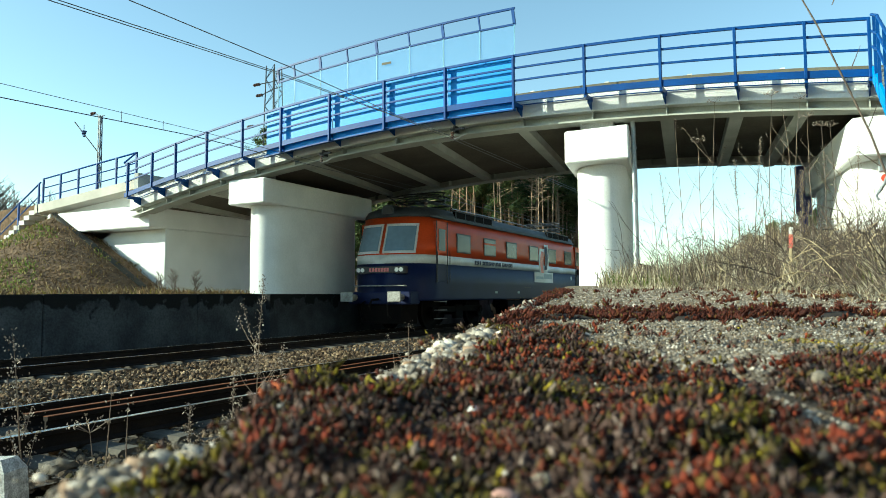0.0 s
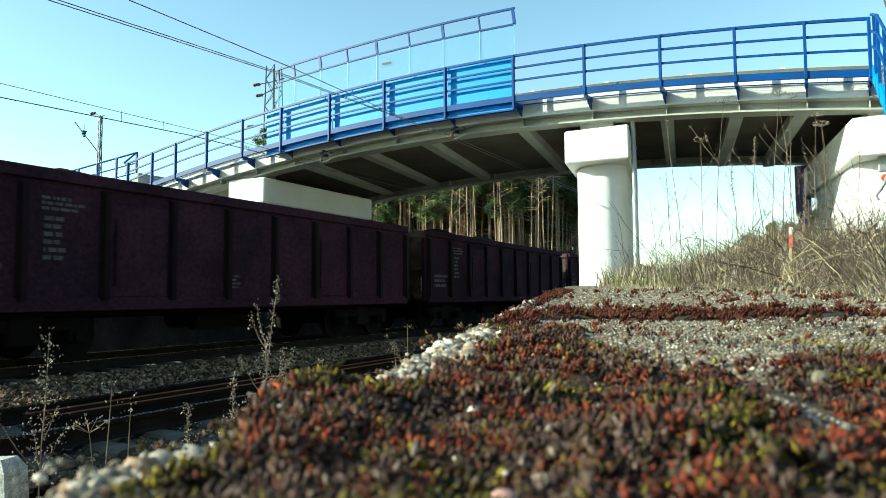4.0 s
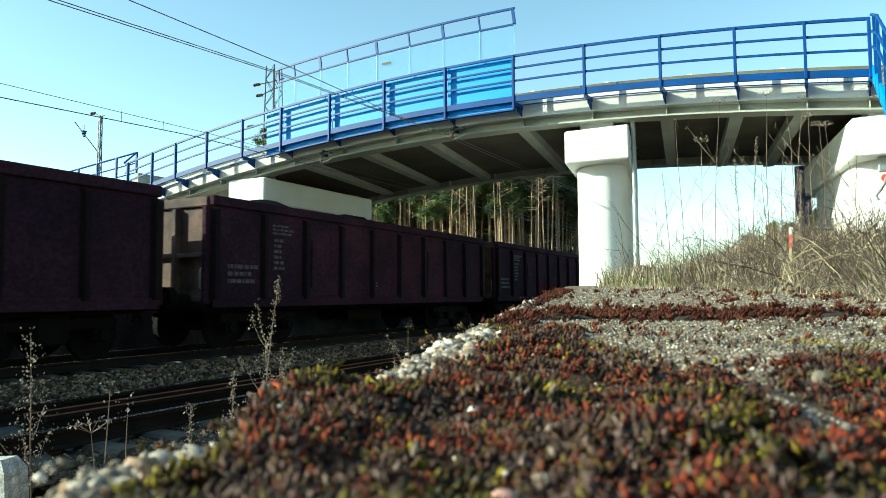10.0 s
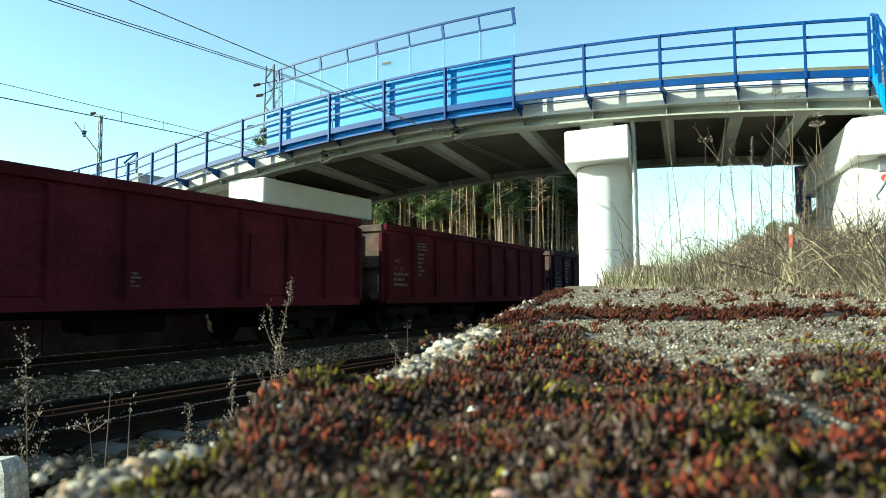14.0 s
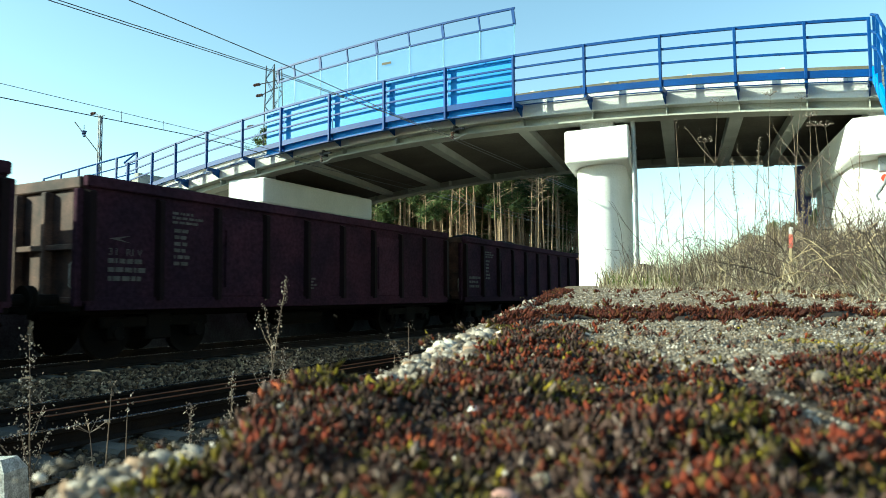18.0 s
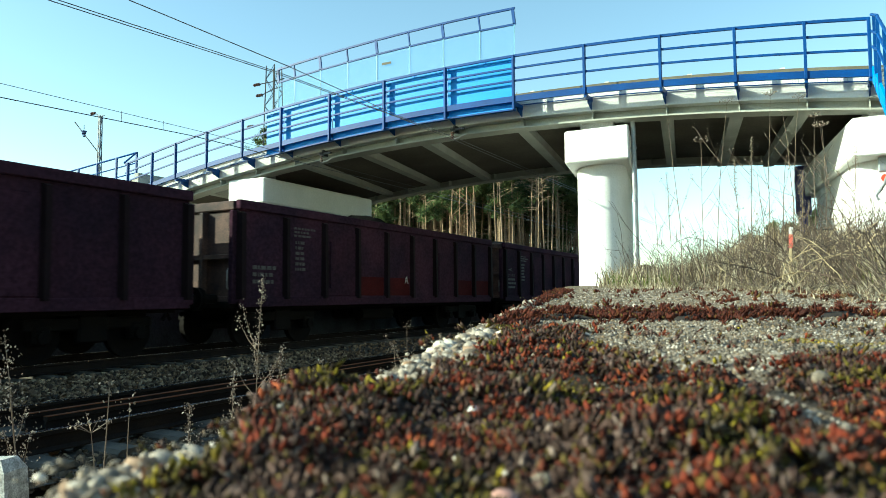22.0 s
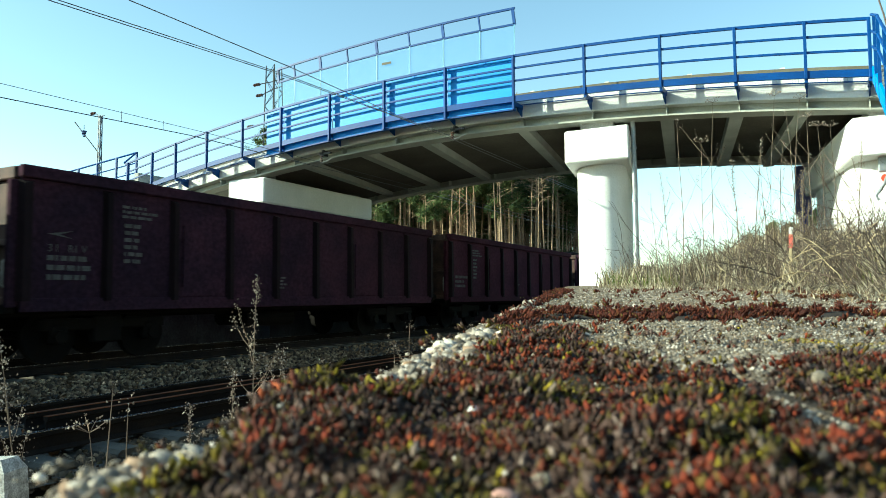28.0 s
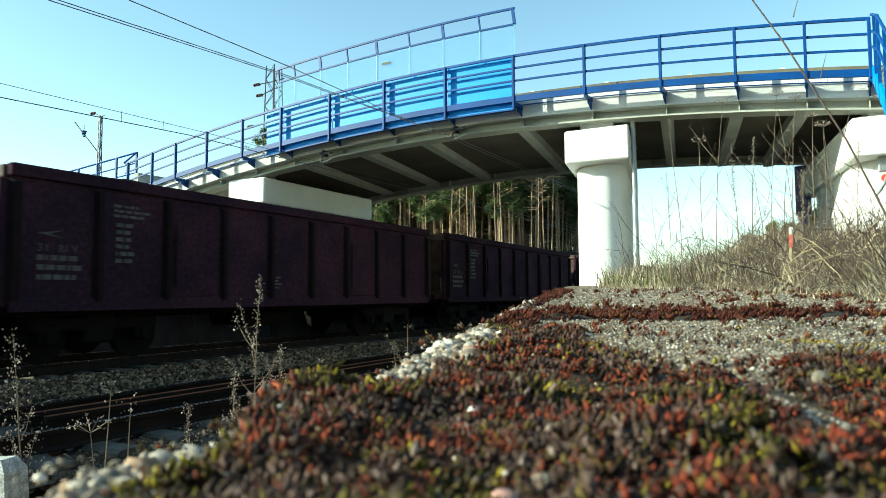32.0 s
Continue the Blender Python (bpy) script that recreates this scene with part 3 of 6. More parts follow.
def bogie(parent, y, base, r, wagon=True):
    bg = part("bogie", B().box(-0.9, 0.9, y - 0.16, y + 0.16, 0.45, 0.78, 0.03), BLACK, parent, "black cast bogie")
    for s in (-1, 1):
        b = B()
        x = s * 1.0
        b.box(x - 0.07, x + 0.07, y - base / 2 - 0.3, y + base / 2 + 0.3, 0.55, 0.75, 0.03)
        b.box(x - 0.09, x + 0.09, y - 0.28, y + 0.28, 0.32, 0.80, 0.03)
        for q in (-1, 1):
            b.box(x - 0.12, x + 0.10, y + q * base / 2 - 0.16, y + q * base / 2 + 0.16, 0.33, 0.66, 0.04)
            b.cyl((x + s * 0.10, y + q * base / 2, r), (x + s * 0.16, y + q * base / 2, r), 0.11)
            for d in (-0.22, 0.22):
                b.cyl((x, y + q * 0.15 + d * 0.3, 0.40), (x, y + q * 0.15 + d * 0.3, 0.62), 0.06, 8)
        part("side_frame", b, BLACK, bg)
    ws = [wheelset(bg, y + q * base / 2, r) for q in (-1, 1)]
    return bg, ws


def buffers(parent, y, s, square=False):
    """A pair of buffers at the end s (-1 front, 1 rear) of a vehicle."""
    for x in (-0.875, 0.875):
        b = B().cyl((x, y, 1.06), (x, y + s * 0.42, 1.06), 0.10, 12)
        if square:
            b.box(x - 0.24, x + 0.24, min(y + s * 0.42, y + s * 0.47), max(y + s * 0.42, y + s * 0.47), 0.92, 1.24, 0.02)
        else:
            b.loft([[(x + rr * math.cos(2 * math.pi * k / 16), yy, 1.06 + rr * math.sin(2 * math.pi * k / 16)) for k in range(16)] for yy, rr in ((y + s * 0.42, 0.24), (y + s * 0.46, 0.24), (y + s * 0.50, 0.18))])
        part("buffer", b, BUMPER if square else BLACK, parent, "pale buffer plate" if square else "")
    b = B().tube([(0, y, 1.0), (0, y + s * 0.35, 0.98), (0, y + s * 0.5, 0.80), (0, y + s * 0.4, 0.62)], 0.04)
    part("screw_coupling", b, BLACK, parent)


WL = 12.72      # body length of a wagon, 14.04 m over the buffers


def stencil(rng, w, h, rows):
    """Unreadable small writing: short bars in rows, drawn on the side of a wagon."""
    out = []
    for r in range(rows):
        y = 0.0
        while y < w * rng.uniform(0.65, 1.0):
            k = rng.uniform(0.03, 0.16)
            out.append((y, y + k, -r * h / rows - h / rows * 0.55, -r * h / rows))
            y += k + rng.uniform(0.02, 0.05)
    return out


def bars(rects, x, y0, z0, s):
    b = B()
    for a, c, d, e in rects:
        b.box(min(x, x + s * 0.004), max(x, x + s * 0.004), y0 + a, y0 + c, z0 + d, z0 + e)
    return b


def letters(text, size, x, y, z, material, parent, s=1):
    """Painted capitals on a side that faces s along x."""
    cu = bpy.data.curves.new("letters", "FONT")
    cu.body, cu.size, cu.extrude = text, size, 0.002
    tmp = new("letters", cu)
    dg = bpy.context.evaluated_depsgraph_get()
    me = bpy.data.meshes.new_from_object(tmp.evaluated_get(dg))
    bpy.data.objects.remove(tmp)
    me.materials.clear()
    return part("letter", me, material, parent, "white painted letter", at=pose(x, y, z, 90, 0, 90 * s))


def wagon(seed, paint, label, extra=""):
    """An open-top bogie wagon; its origin on the rails below the front end of the body, which points to -y."""
    rng = random.Random(seed)
    w = thing("open_wagon", label, "freight wagon", "wagons of the train")
    hw, z0, z1 = 1.38, 1.00, 3.16
    for s in (-1, 1):
        x = s * hw
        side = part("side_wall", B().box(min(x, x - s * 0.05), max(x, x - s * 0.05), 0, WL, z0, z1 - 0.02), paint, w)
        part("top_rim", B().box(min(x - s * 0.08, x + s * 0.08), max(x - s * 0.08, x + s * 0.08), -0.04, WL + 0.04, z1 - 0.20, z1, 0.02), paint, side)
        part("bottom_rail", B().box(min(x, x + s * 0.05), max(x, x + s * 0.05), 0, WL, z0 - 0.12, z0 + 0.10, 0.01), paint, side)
        for i in range(10):
            y = 0.05 + i * (WL - 0.1) / 9
            d = 0.11 if i in (0, 9) else 0.085
            rib = B().loft([[(x, y - d, z0 + 0.05), (x + s * 0.12, y - d * 0.55, z0 + 0.05), (x + s * 0.12, y + d * 0.55, z0 + 0.05), (x, y + d, z0 + 0.05)],
                            [(x, y - d, z1 - 0.24), (x + s * 0.10, y - d * 0.55, z1 - 0.28), (x + s * 0.10, y + d * 0.55, z1 - 0.28), (x, y + d, z1 - 0.24)]])
            # on dark wagons the ribs' shade is painted in, others keep the side's paint
            part("rib", rib, RIBSHADE if paint in (BROWN, PLUM) else paint, side)
        # side doors with their bars
        for i in (2, 6):
            y = 0.05 + (i + 0.5) * (WL - 0.1) / 9
            dr = part("side_door", B().box(min(x, x + s * 0.02), max(x, x + s * 0.02), y - 0.62, y + 0.62, z0 + 0.12, z1 - 0.42, 0.01), paint, side)
            part("door_bar", B().tube([(x + s * 0.07, y - 0.5, z0 + 0.3), (x + s * 0.07, y - 0.5, z1 - 0.7)], 0.025), paint, dr)
        tagged(part("stencil", bars(stencil(rng, 0.85, 0.46, 3), x + s * 0.004, 0.42, 1.78, s), MARK, side, "worn white stencilled marks"), kind="stuff")
        tagged(part("stencil", bars(stencil(rng, 0.75, 0.26, 3), x + s * 0.004, 1.75, 2.72, s), MARK, side, "worn white stencilled table"), kind="stuff")
        tagged(part("stencil", bars(stencil(rng, 0.32, 0.75, 6), x + s * 0.004, 1.80, 2.40, s), MARK, side, "worn white stencilled table"), kind="stuff")
        if extra != "patched":
            tagged(part("stencil", bars(stencil(rng, 0.4, 0.3, 4), x + s * 0.004, 5.6, 1.55, s), MARK, side, "small worn white marks"), kind="stuff")
        if extra == "marked" and s > 0:
            for k, ch in enumerate("31 RIV"):
                if ch != " ":
                    letters(ch, 0.17, x + 0.006, 0.42 + k * 0.115, 1.84, MARK, side)
            part("arrow_mark", B().loft([[(x + 0.004, 0.42, 2.12), (x + 0.004, 0.85, 2.19), (x + 0.004, 0.62, 2.12), (x + 0.004, 0.85, 2.06)], [(x + 0.008, 0.42, 2.12), (x + 0.008, 0.85, 2.19), (x + 0.008, 0.62, 2.12), (x + 0.008, 0.85, 2.06)]]), MARK, side, "white arrow mark")
        if extra in ("patched", "faded") and s > 0:
            for i in (3, 4, 7, 8):
                y = 0.05 + i * (WL - 0.1) / 9
                part("paint_patch", B().box(x + 0.002, x + 0.006, y + 0.12, y + 1.28, 1.12, 1.62), PATCH, side, "faded red paint patch")
            if extra == "patched":
                letters("E", 0.30, x + 0.010, 5.70, 1.47, LWHITE, side)
                letters("A", 0.30, x + 0.010, 6.66, 1.47, LWHITE, side)
    for e, y in ((-1, 0.0), (1, WL)):
        end = part("end_wall", B().box(-hw + 0.05, hw - 0.05, min(y, y - e * 0.05), max(y, y - e * 0.05), z0, z1 - 0.06), RUSTEND, w, "rust-streaked end wall")
        part("end_rim", B().box(-hw + 0.08, hw - 0.08, y - 0.08, y + 0.08, z1 - 0.22, z1 - 0.02, 0.02), RUSTEND, end)
        for x in (-1.30, -0.42, 0.42, 1.30):
            part("end_post", B().box(x - 0.06, x + 0.06, min(y, y + e * 0.16), max(y, y + e * 0.16), z0 - 0.05, z1 - 0.24, 0.015), RUSTEND if abs(x) < 1 else paint, end)
        for z in (1.06, 1.95):
            for xa, xb in ((-1.24, -0.48), (-0.36, 0.36), (0.48, 1.24)):
                part("end_bar", B().box(xa, xb, min(y, y + e * 0.14), max(y, y + e * 0.14), z - 0.05, z + 0.05, 0.012), RUSTEND, end)
        hd = B().tube([(1.24, y + e * 0.14, 1.25), (1.24, y + e * 0.18, 1.3), (1.24, y + e * 0.18, 1.65), (1.24, y + e * 0.14, 1.7)], 0.012)
        part("hand_hold", hd, BUMPER, end)
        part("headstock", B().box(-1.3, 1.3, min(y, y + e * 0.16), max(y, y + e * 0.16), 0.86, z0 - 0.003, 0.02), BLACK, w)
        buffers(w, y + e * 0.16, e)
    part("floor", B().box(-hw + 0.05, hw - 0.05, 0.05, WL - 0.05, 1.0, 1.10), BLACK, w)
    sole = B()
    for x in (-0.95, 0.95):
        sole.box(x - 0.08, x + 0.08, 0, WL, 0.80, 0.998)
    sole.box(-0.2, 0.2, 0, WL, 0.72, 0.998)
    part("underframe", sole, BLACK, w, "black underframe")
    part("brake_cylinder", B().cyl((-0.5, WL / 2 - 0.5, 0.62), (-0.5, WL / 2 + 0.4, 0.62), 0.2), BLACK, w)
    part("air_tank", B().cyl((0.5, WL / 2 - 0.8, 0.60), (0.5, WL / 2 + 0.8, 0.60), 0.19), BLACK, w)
    # heaped load
    ld = B()
    nx, ny = 9, 44
    pk = [rng.uniform(0.15, 0.8) for _ in range(3)]
    for j in range(ny + 1):
        y = 0.08 + (WL - 0.16) * j / ny
        for i in range(nx + 1):
            x = -1.3 + 2.6 * i / nx
            a = math.sin(math.pi * j / ny) ** 0.5 * (1 - (x / 1.4) ** 2)
            h = sum(p * math.exp(-((y - c) / 1.3) ** 2) for p, c in zip(pk, (2.6, 6.2, 10.0)))
            ld.v.append((x, y, 2.86 + a * h + noise.noise(Vector((x * 1.7, y * 1.7, seed))) * 0.12 + rng.uniform(-0.03, 0.03)))
    ld.f = [(j * (nx + 1) + i, j * (nx + 1) + i + 1, (j + 1) * (nx + 1) + i + 1, (j + 1) * (nx + 1) + i) for j in range(ny) for i in range(nx)]
    part("coal_load", ld, COAL, w, "heaped black coal")
    wheels = []
    for y in (1.75, WL - 1.75):
        wheels += bogie(w, y, 1.8, 0.46)[1]
    return w


def hull(z):
    """The locomotive's outline in plan at height z: half width, front, rear and corner reach."""
    if z <= 2.40:
        return 1.46, -7.95, 8.62, 1.25
    k = (z - 2.40) / 1.25
    return 1.46 - 0.06 * k, -7.95 + 0.40 * k, 8.62 - 0.40 * k, 1.25


def outline(z, grow=0.0, n=9, shrink=0.0):
    w, f, r, c = hull(z)
    w, f, r = w + grow - shrink, f - grow + shrink, r + grow - shrink
    pts = []
    for cx, cy, a0, sy in ((w, f, 0, 1), (w, r, 1, -1), (-w, r, 0, -1), (-w, f, 1, 1)):
        arc = []
        for i in range(n + 1):
            t = math.pi / 2 * i / n
            # from the middle of the end round to the side
            arc.append((math.copysign(abs(cx) * math.sin(t) ** 0.85, cx), cy + sy * c * (1 - max(0.0, math.cos(t)) ** 0.9), z))
        pts += arc if a0 == 0 else list(reversed(arc))
    return pts


def locomotive():
    """An electric locomotive; its origin on the rails at its middle, front to -y."""
    lo = thing("electric_locomotive", "electric locomotive in orange, white and dark blue with grey roof", "locomotive")
    band = lambda zs, g=0.0: B().loft([outline(z, g) for z in zs])
    part("lower_body", band([0.95, 1.0, 1.5, 2.118]), LBLUE, lo, "dark blue lower body", True)
    part("white_band", band([2.12, 2.26, 2.398], 0.004), LWHITE, lo, "white waist band", True)
    part("upper_body", band([2.40, 2.8, 3.2, 3.62]), LORANGE, lo, "orange upper body", True)
    roof = part("roof", B().loft([outline(3.622, 0.03)] + [[(x, y, zz) for x, y, _ in outline(3.65, 0.0, 9, s)] for zz, s in ((3.72, 0.0), (3.86, 0.07), (3.96, 0.26), (4.0, 0.7))]), LROOF, lo, "dark grey roof", True)
    for y0, y1 in ((-6.2, -2.0), (-1.4, 3.6), (4.0, 6.6)):
        part("roof_hatch", B().box(-0.75, 0.75, y0, y1, 4.005, 4.08, 0.03), LROOF, roof)
    for s in (-1, 1):
        part("gutter", B().box(s * 1.43 - 0.05, s * 1.43 + 0.05, -7.2, 7.2, 3.58, 3.66, 0.015), LROOF, roof)
        for y0 in (-5.5, 3.5):
            gb = part("grille_band", B().box(min(s * 1.30, s * 1.40), max(s * 1.30, s * 1.40), y0, y0 + 3.0, 3.68, 3.94, 0.01), BLACK, roof, "dark roof ventilation grille")
            part("grille_lip", B().box(min(s * 1.28, s * 1.42), max(s * 1.28, s * 1.42), y0 - 0.04, y0 + 3.04, 3.942, 3.97), LROOF, gb)
            for k in range(5):
                part("grille_bar", B().box(min(s * 1.402, s * 1.415), max(s * 1.402, s * 1.415), y0 + k * 0.74, y0 + 0.05 + k * 0.74, 3.68, 3.94), LROOF, gb)
        # side windows
        for yc in (-4.98, -2.82, -0.75, 1.70, 4.0, 6.3):
            fr = part("window", B().box(s * 1.452 - 0.012, s * 1.452 + 0.012, yc - 0.53, yc + 0.53, 2.54, 3.20, 0.01), DARKMETAL, lo, "side window in a dark frame")
            part("pane", B().box(min(s * 1.466, s * 1.47), max(s * 1.466, s * 1.47), yc - 0.47, yc + 0.47, 2.60, 3.14), GLASS, fr)
            if yc == -2.82:
                part("transom", B().box(min(s * 1.471, s * 1.476), max(s * 1.471, s * 1.476), yc - 0.52, yc + 0.52, 2.95, 3.02), LORANGE, fr, "orange transom")
        for yc in (-6.56, 7.80):
            d = part("cab_door", B().box(min(s * 1.30, s * 1.456), max(s * 1.30, s * 1.456), yc - 0.33, yc + 0.33, 2.402, 3.50, 0.01), LORANGE, lo, "orange cab door")
            part("pane", B().box(min(s * 1.468, s * 1.472), max(s * 1.468, s * 1.472), yc - 0.22, yc + 0.22, 2.55, 3.25), GLASS, d)
            part("lower_leaf", B().box(min(s * 1.30, s * 1.468), max(s * 1.30, s * 1.468), yc - 0.33, yc + 0.33, 1.55, 2.116, 0.01), LBLUE, d, "dark blue lower door")
            part("door_seal", B().box(s * 1.466 - 0.01, s * 1.466 + 0.012, yc - 0.38, yc - 0.345, 1.5, 3.5), DARKMETAL, d)
            part("door_seal", B().box(s * 1.466 - 0.01, s * 1.466 + 0.012, yc + 0.345, yc + 0.38, 1.5, 3.5), DARKMETAL, d)
            for e in (-0.42, 0.42):
                part("hand_rail", B().tube([(s * 1.50, yc + e, 1.5), (s * 1.53, yc + e, 1.55), (s * 1.53, yc + e, 2.5), (s * 1.50, yc + e, 2.55)], 0.013), DARKMETAL, d)
            for k in range(3):
                part("step", B().box(s * 1.40 - 0.10, s * 1.40 + 0.10, yc - 0.24, yc + 0.24, 0.36 + k * 0.27, 0.385 + k * 0.27), BUMPER, d, "pale step")
        # lettering field, maker's emblem and plates
        rng = random.Random(5)
        y = -4.15
        for word in (4, 13, 8):
            for k in range(word):
                wd = rng.uniform(0.085, 0.115)
                b = B().box(min(s * 1.466, s * 1.47), max(s * 1.466, s * 1.47), y, y + wd, 2.19, 2.33)
                part("letter_bar", b, LBLUE, lo)
                y += wd + 0.03
            y += 0.09
        xf = s * 1.472
        em = part("emblem", B().box(min(xf, xf + s * 0.004), max(xf, xf + s * 0.004), 1.68, 4.02, 1.66, 2.10), LWHITE, lo, "white panel with a red and blue emblem")
        xg = xf + s * 0.005
        part("emblem_plate", B().box(min(xg, xg + s * 0.003), max(xg, xg + s * 0.003), 1.83, 2.78, 1.80, 1.92), LGREY, em)
        part("emblem_plate", B().box(min(xg, xg + s * 0.003), max(xg, xg + s * 0.003), 2.83, 3.88, 1.82, 2.04), LGREY, em)

        def blade(y0, y1, z0, z1, bow, x, flip):
            b = B()
            L = []
            for i in range(9):
                t = i / 8
                o = bow * math.sin(math.pi * t)
                z = z0 + (z1 - z0) * t
                L.append([(x, y0 + flip * o, z), (x, y1 + flip * o, z), (x + s * 0.004, y1 + flip * o, z), (x + s * 0.004, y0 + flip * o, z)])
            return b.loft(L)
        part("emblem_field", blade(2.36, 2.92, 2.08, 3.14, 0.14, xf, -1), LWHITE, em, "white emblem field")
        part("emblem_field", blade(2.86, 3.36, 2.09, 3.34, 0.16, xf, 1), LWHITE, em, "white emblem field")
        part("emblem_blade", blade(2.52, 2.83, 2.08, 3.02, 0.12, xg, -1), LRED, em, "red curved blade")
        part("emblem_blade", blade(2.93, 3.22, 2.22, 3.24, 0.14, xg, 1), LBLUE, em, "blue curved blade")
        disc = B().cyl((s * 1.464, 6.70, 1.92), (s * 1.472, 6.70, 1.92), 0.10, 20)
        part("round_plate", disc, LWHITE, lo, "round white plate")
        tagged(part("number_marking", bars(stencil(rng, 1.0, 0.06, 1), s * 1.466, 0.55, 1.45, s), MARK, lo), kind="stuff")
        for y0 in (-2.4, -0.2, 4.6):
            part("maker_plate", B().box(min(s * 1.464, s * 1.47), max(s * 1.464, s * 1.47), y0, y0 + 0.22, 1.18, 1.26), LGREY, lo)
        part("sand_box", B().box(s * 1.2 - 0.18, s * 1.2 + 0.18, -1.0, 1.0, 0.42, 0.92, 0.04), BLACK, lo)

    def wrap(z0, z1, t0, t1, e, grow, name, material, label="", parent=lo):
        """A pane that follows the curved cab end e between two places round it."""
        L = []
        for z in (z0, (z0 + z1) / 2, z1):
            w, f, r, c = hull(z)
            y0 = f - grow if e < 0 else r + grow
            row = []
            for g in (0, 0.02):
                q = []
                for i in range(9):
                    t = t0 + (t1 - t0) * i / 8
                    sg = 1 if t >= 0 else -1
                    a = abs(t) * math.pi / 2
                    q.append((sg * (w + grow - g) * math.sin(a) ** 0.85, y0 - e * (g + c * (1 - math.cos(a) ** 0.9)), z))
                row += q if g == 0 else list(reversed(q))
            L.append(row)
        if e > 0:
            L = [list(reversed(r)) for r in L]
        return part(name, B().loft(L), material, parent, label)

    for e in (-1, 1):
        for a, c in ((0.014, 0.50), (-0.50, -0.014)):
            fr = wrap(2.44, 3.40, a, c, e, 0.012, "windscreen", LWHITE, "windscreen in a pale frame")
            a2, c2 = (a + 0.022, c - 0.035) if a > 0 else (a + 0.035, c - 0.022)
            wrap(2.52, 3.32, a2, c2, e, 0.024, "pane", WINDSCREEN, "", fr)
        yf = -7.95 if e < 0 else 8.62
        npl = part("number_panel", B().box(-0.62, 0.62, min(yf - e * 0.2, yf + e * 0.03), max(yf - e * 0.2, yf + e * 0.03), 1.82, 2.03, 0.01), DARKMETAL, lo, "dark number panel")
        tagged(part("number_marking", bars([(k * 0.11, k * 0.11 + 0.08, 0, 0.12) for k in range(7)], 0, 0, 0, 1), ROSEPAINT, npl, at=pose(-0.4, yf - 0.036, 1.86, 0, 0, -90) if e < 0 else pose(0.4, yf + 0.036, 1.86, 0, 0, 90)), kind="stuff")
        for x in (-0.72, 0.72):
            hl = part("headlight", B().box(x - 0.17, x + 0.17, min(yf - e * 0.5, yf + e * 0.05), max(yf - e * 0.5, yf + e * 0.05), 1.80, 2.04, 0.02), DARKMETAL, lo, "rectangular headlight unit")
            for q in (-0.08, 0.08):
                part("lens", B().cyl((x + q, yf + e * 0.05, 1.92), (x + q, yf + e * 0.06, 1.92), 0.07, 14), LAMPGLASS, hl)
        tl = part("roof_lamp", B().cyl((0, yf - e * 1.3, 3.80), (0, yf - e * 0.42, 3.80), 0.24, 18), LROOF, lo, "round lamp housing on the roof edge")
        part("lens", B().cyl((0, yf - e * 0.42, 3.80), (0, yf - e * 0.41, 3.80), 0.18, 18), DARKMETAL, tl, "dull grey lens")
        part("buffer_beam", B().box(-1.16, 1.16, min(yf - e * 0.5, yf + e * 0.10), max(yf - e * 0.5, yf + e * 0.10), 0.84, 1.24, 0.03), LBLUE, lo)
        part("plough", B().loft([[(-1.1, yf - e * 0.4, 0.24), (1.1, yf - e * 0.4, 0.24), (0.7, yf - e * 0.05, 0.24), (-0.7, yf - e * 0.05, 0.24)],
                                [(-1.15, yf - e * 0.4, 0.84), (1.15, yf - e * 0.4, 0.84), (0.8, yf + e * 0.0, 0.84), (-0.8, yf + e * 0.0, 0.84)]]), BLACK, lo, "dark skirt above the rails")
        buffers(lo, yf + e * 0.12, e, True)
        for x in (-0.5, 0.45):
            part("hose", B().tube([(x, yf + e * 0.10, 0.95), (x, yf + e * 0.30, 0.85), (x + 0.05, yf + e * 0.32, 0.5), (x + 0.1, yf + e * 0.18, 0.42)], 0.025), BLACK, lo)
        part("front_rail", B().tube([(-1.0, yf + e * 0.06, 1.42), (-0.95, yf + e * 0.12, 1.42), (0.95, yf + e * 0.12, 1.42), (1.0, yf + e * 0.06, 1.42)], 0.02), BUMPER, lo, "pale hand rail")
        # folded pantograph on insulators
        yp = -5.2 if e < 0 else 6.7
        pg = part("pantograph", B().tube([(-0.6, yp - 0.9, 4.30), (0.6, yp - 0.9, 4.30), (0.6, yp + 0.9, 4.30), (-0.6, yp + 0.9, 4.30), (-0.6, yp - 0.9, 4.30)], 0.03), DARKMETAL, lo, "folded dark pantograph")
        for x in (-0.6, 0.6):
            for q in (-0.9, 0.9):
                ins = B()
                for k in range(4):
                    ins.cyl((x, yp + q, 4.02 + k * 0.065), (x, yp + q, 4.06 + k * 0.065), 0.085 if k % 2 == 0 else 0.05, 10)
                part("insulator", ins, CERAMIC, pg)
            part("arm", B().tube([(x, yp - 0.8, 4.32), (x * 0.9, yp + e * 1.5, 4.44), (x * 0.7, yp - e * 1.2, 4.54)], 0.022), DARKMETAL, pg)
        for x in (-0.45, 0.45):
            part("arm", B().tube([(x, yp + 0.85, 4.34), (x * 1.1, yp - 0.1, 4.62), (x * 0.8, yp - 1.0, 4.50)], 0.028), DARKMETAL, pg)
            part("spring_box", B().cyl((x * 0.6, yp + 0.5, 4.36), (x * 0.6, yp - 0.2, 4.36), 0.06, 8), DARKMETAL, pg)
        part("cross_tube", B().cyl((-0.75, yp + 0.2, 4.40), (0.75, yp + 0.2, 4.40), 0.045, 8), DARKMETAL, pg)
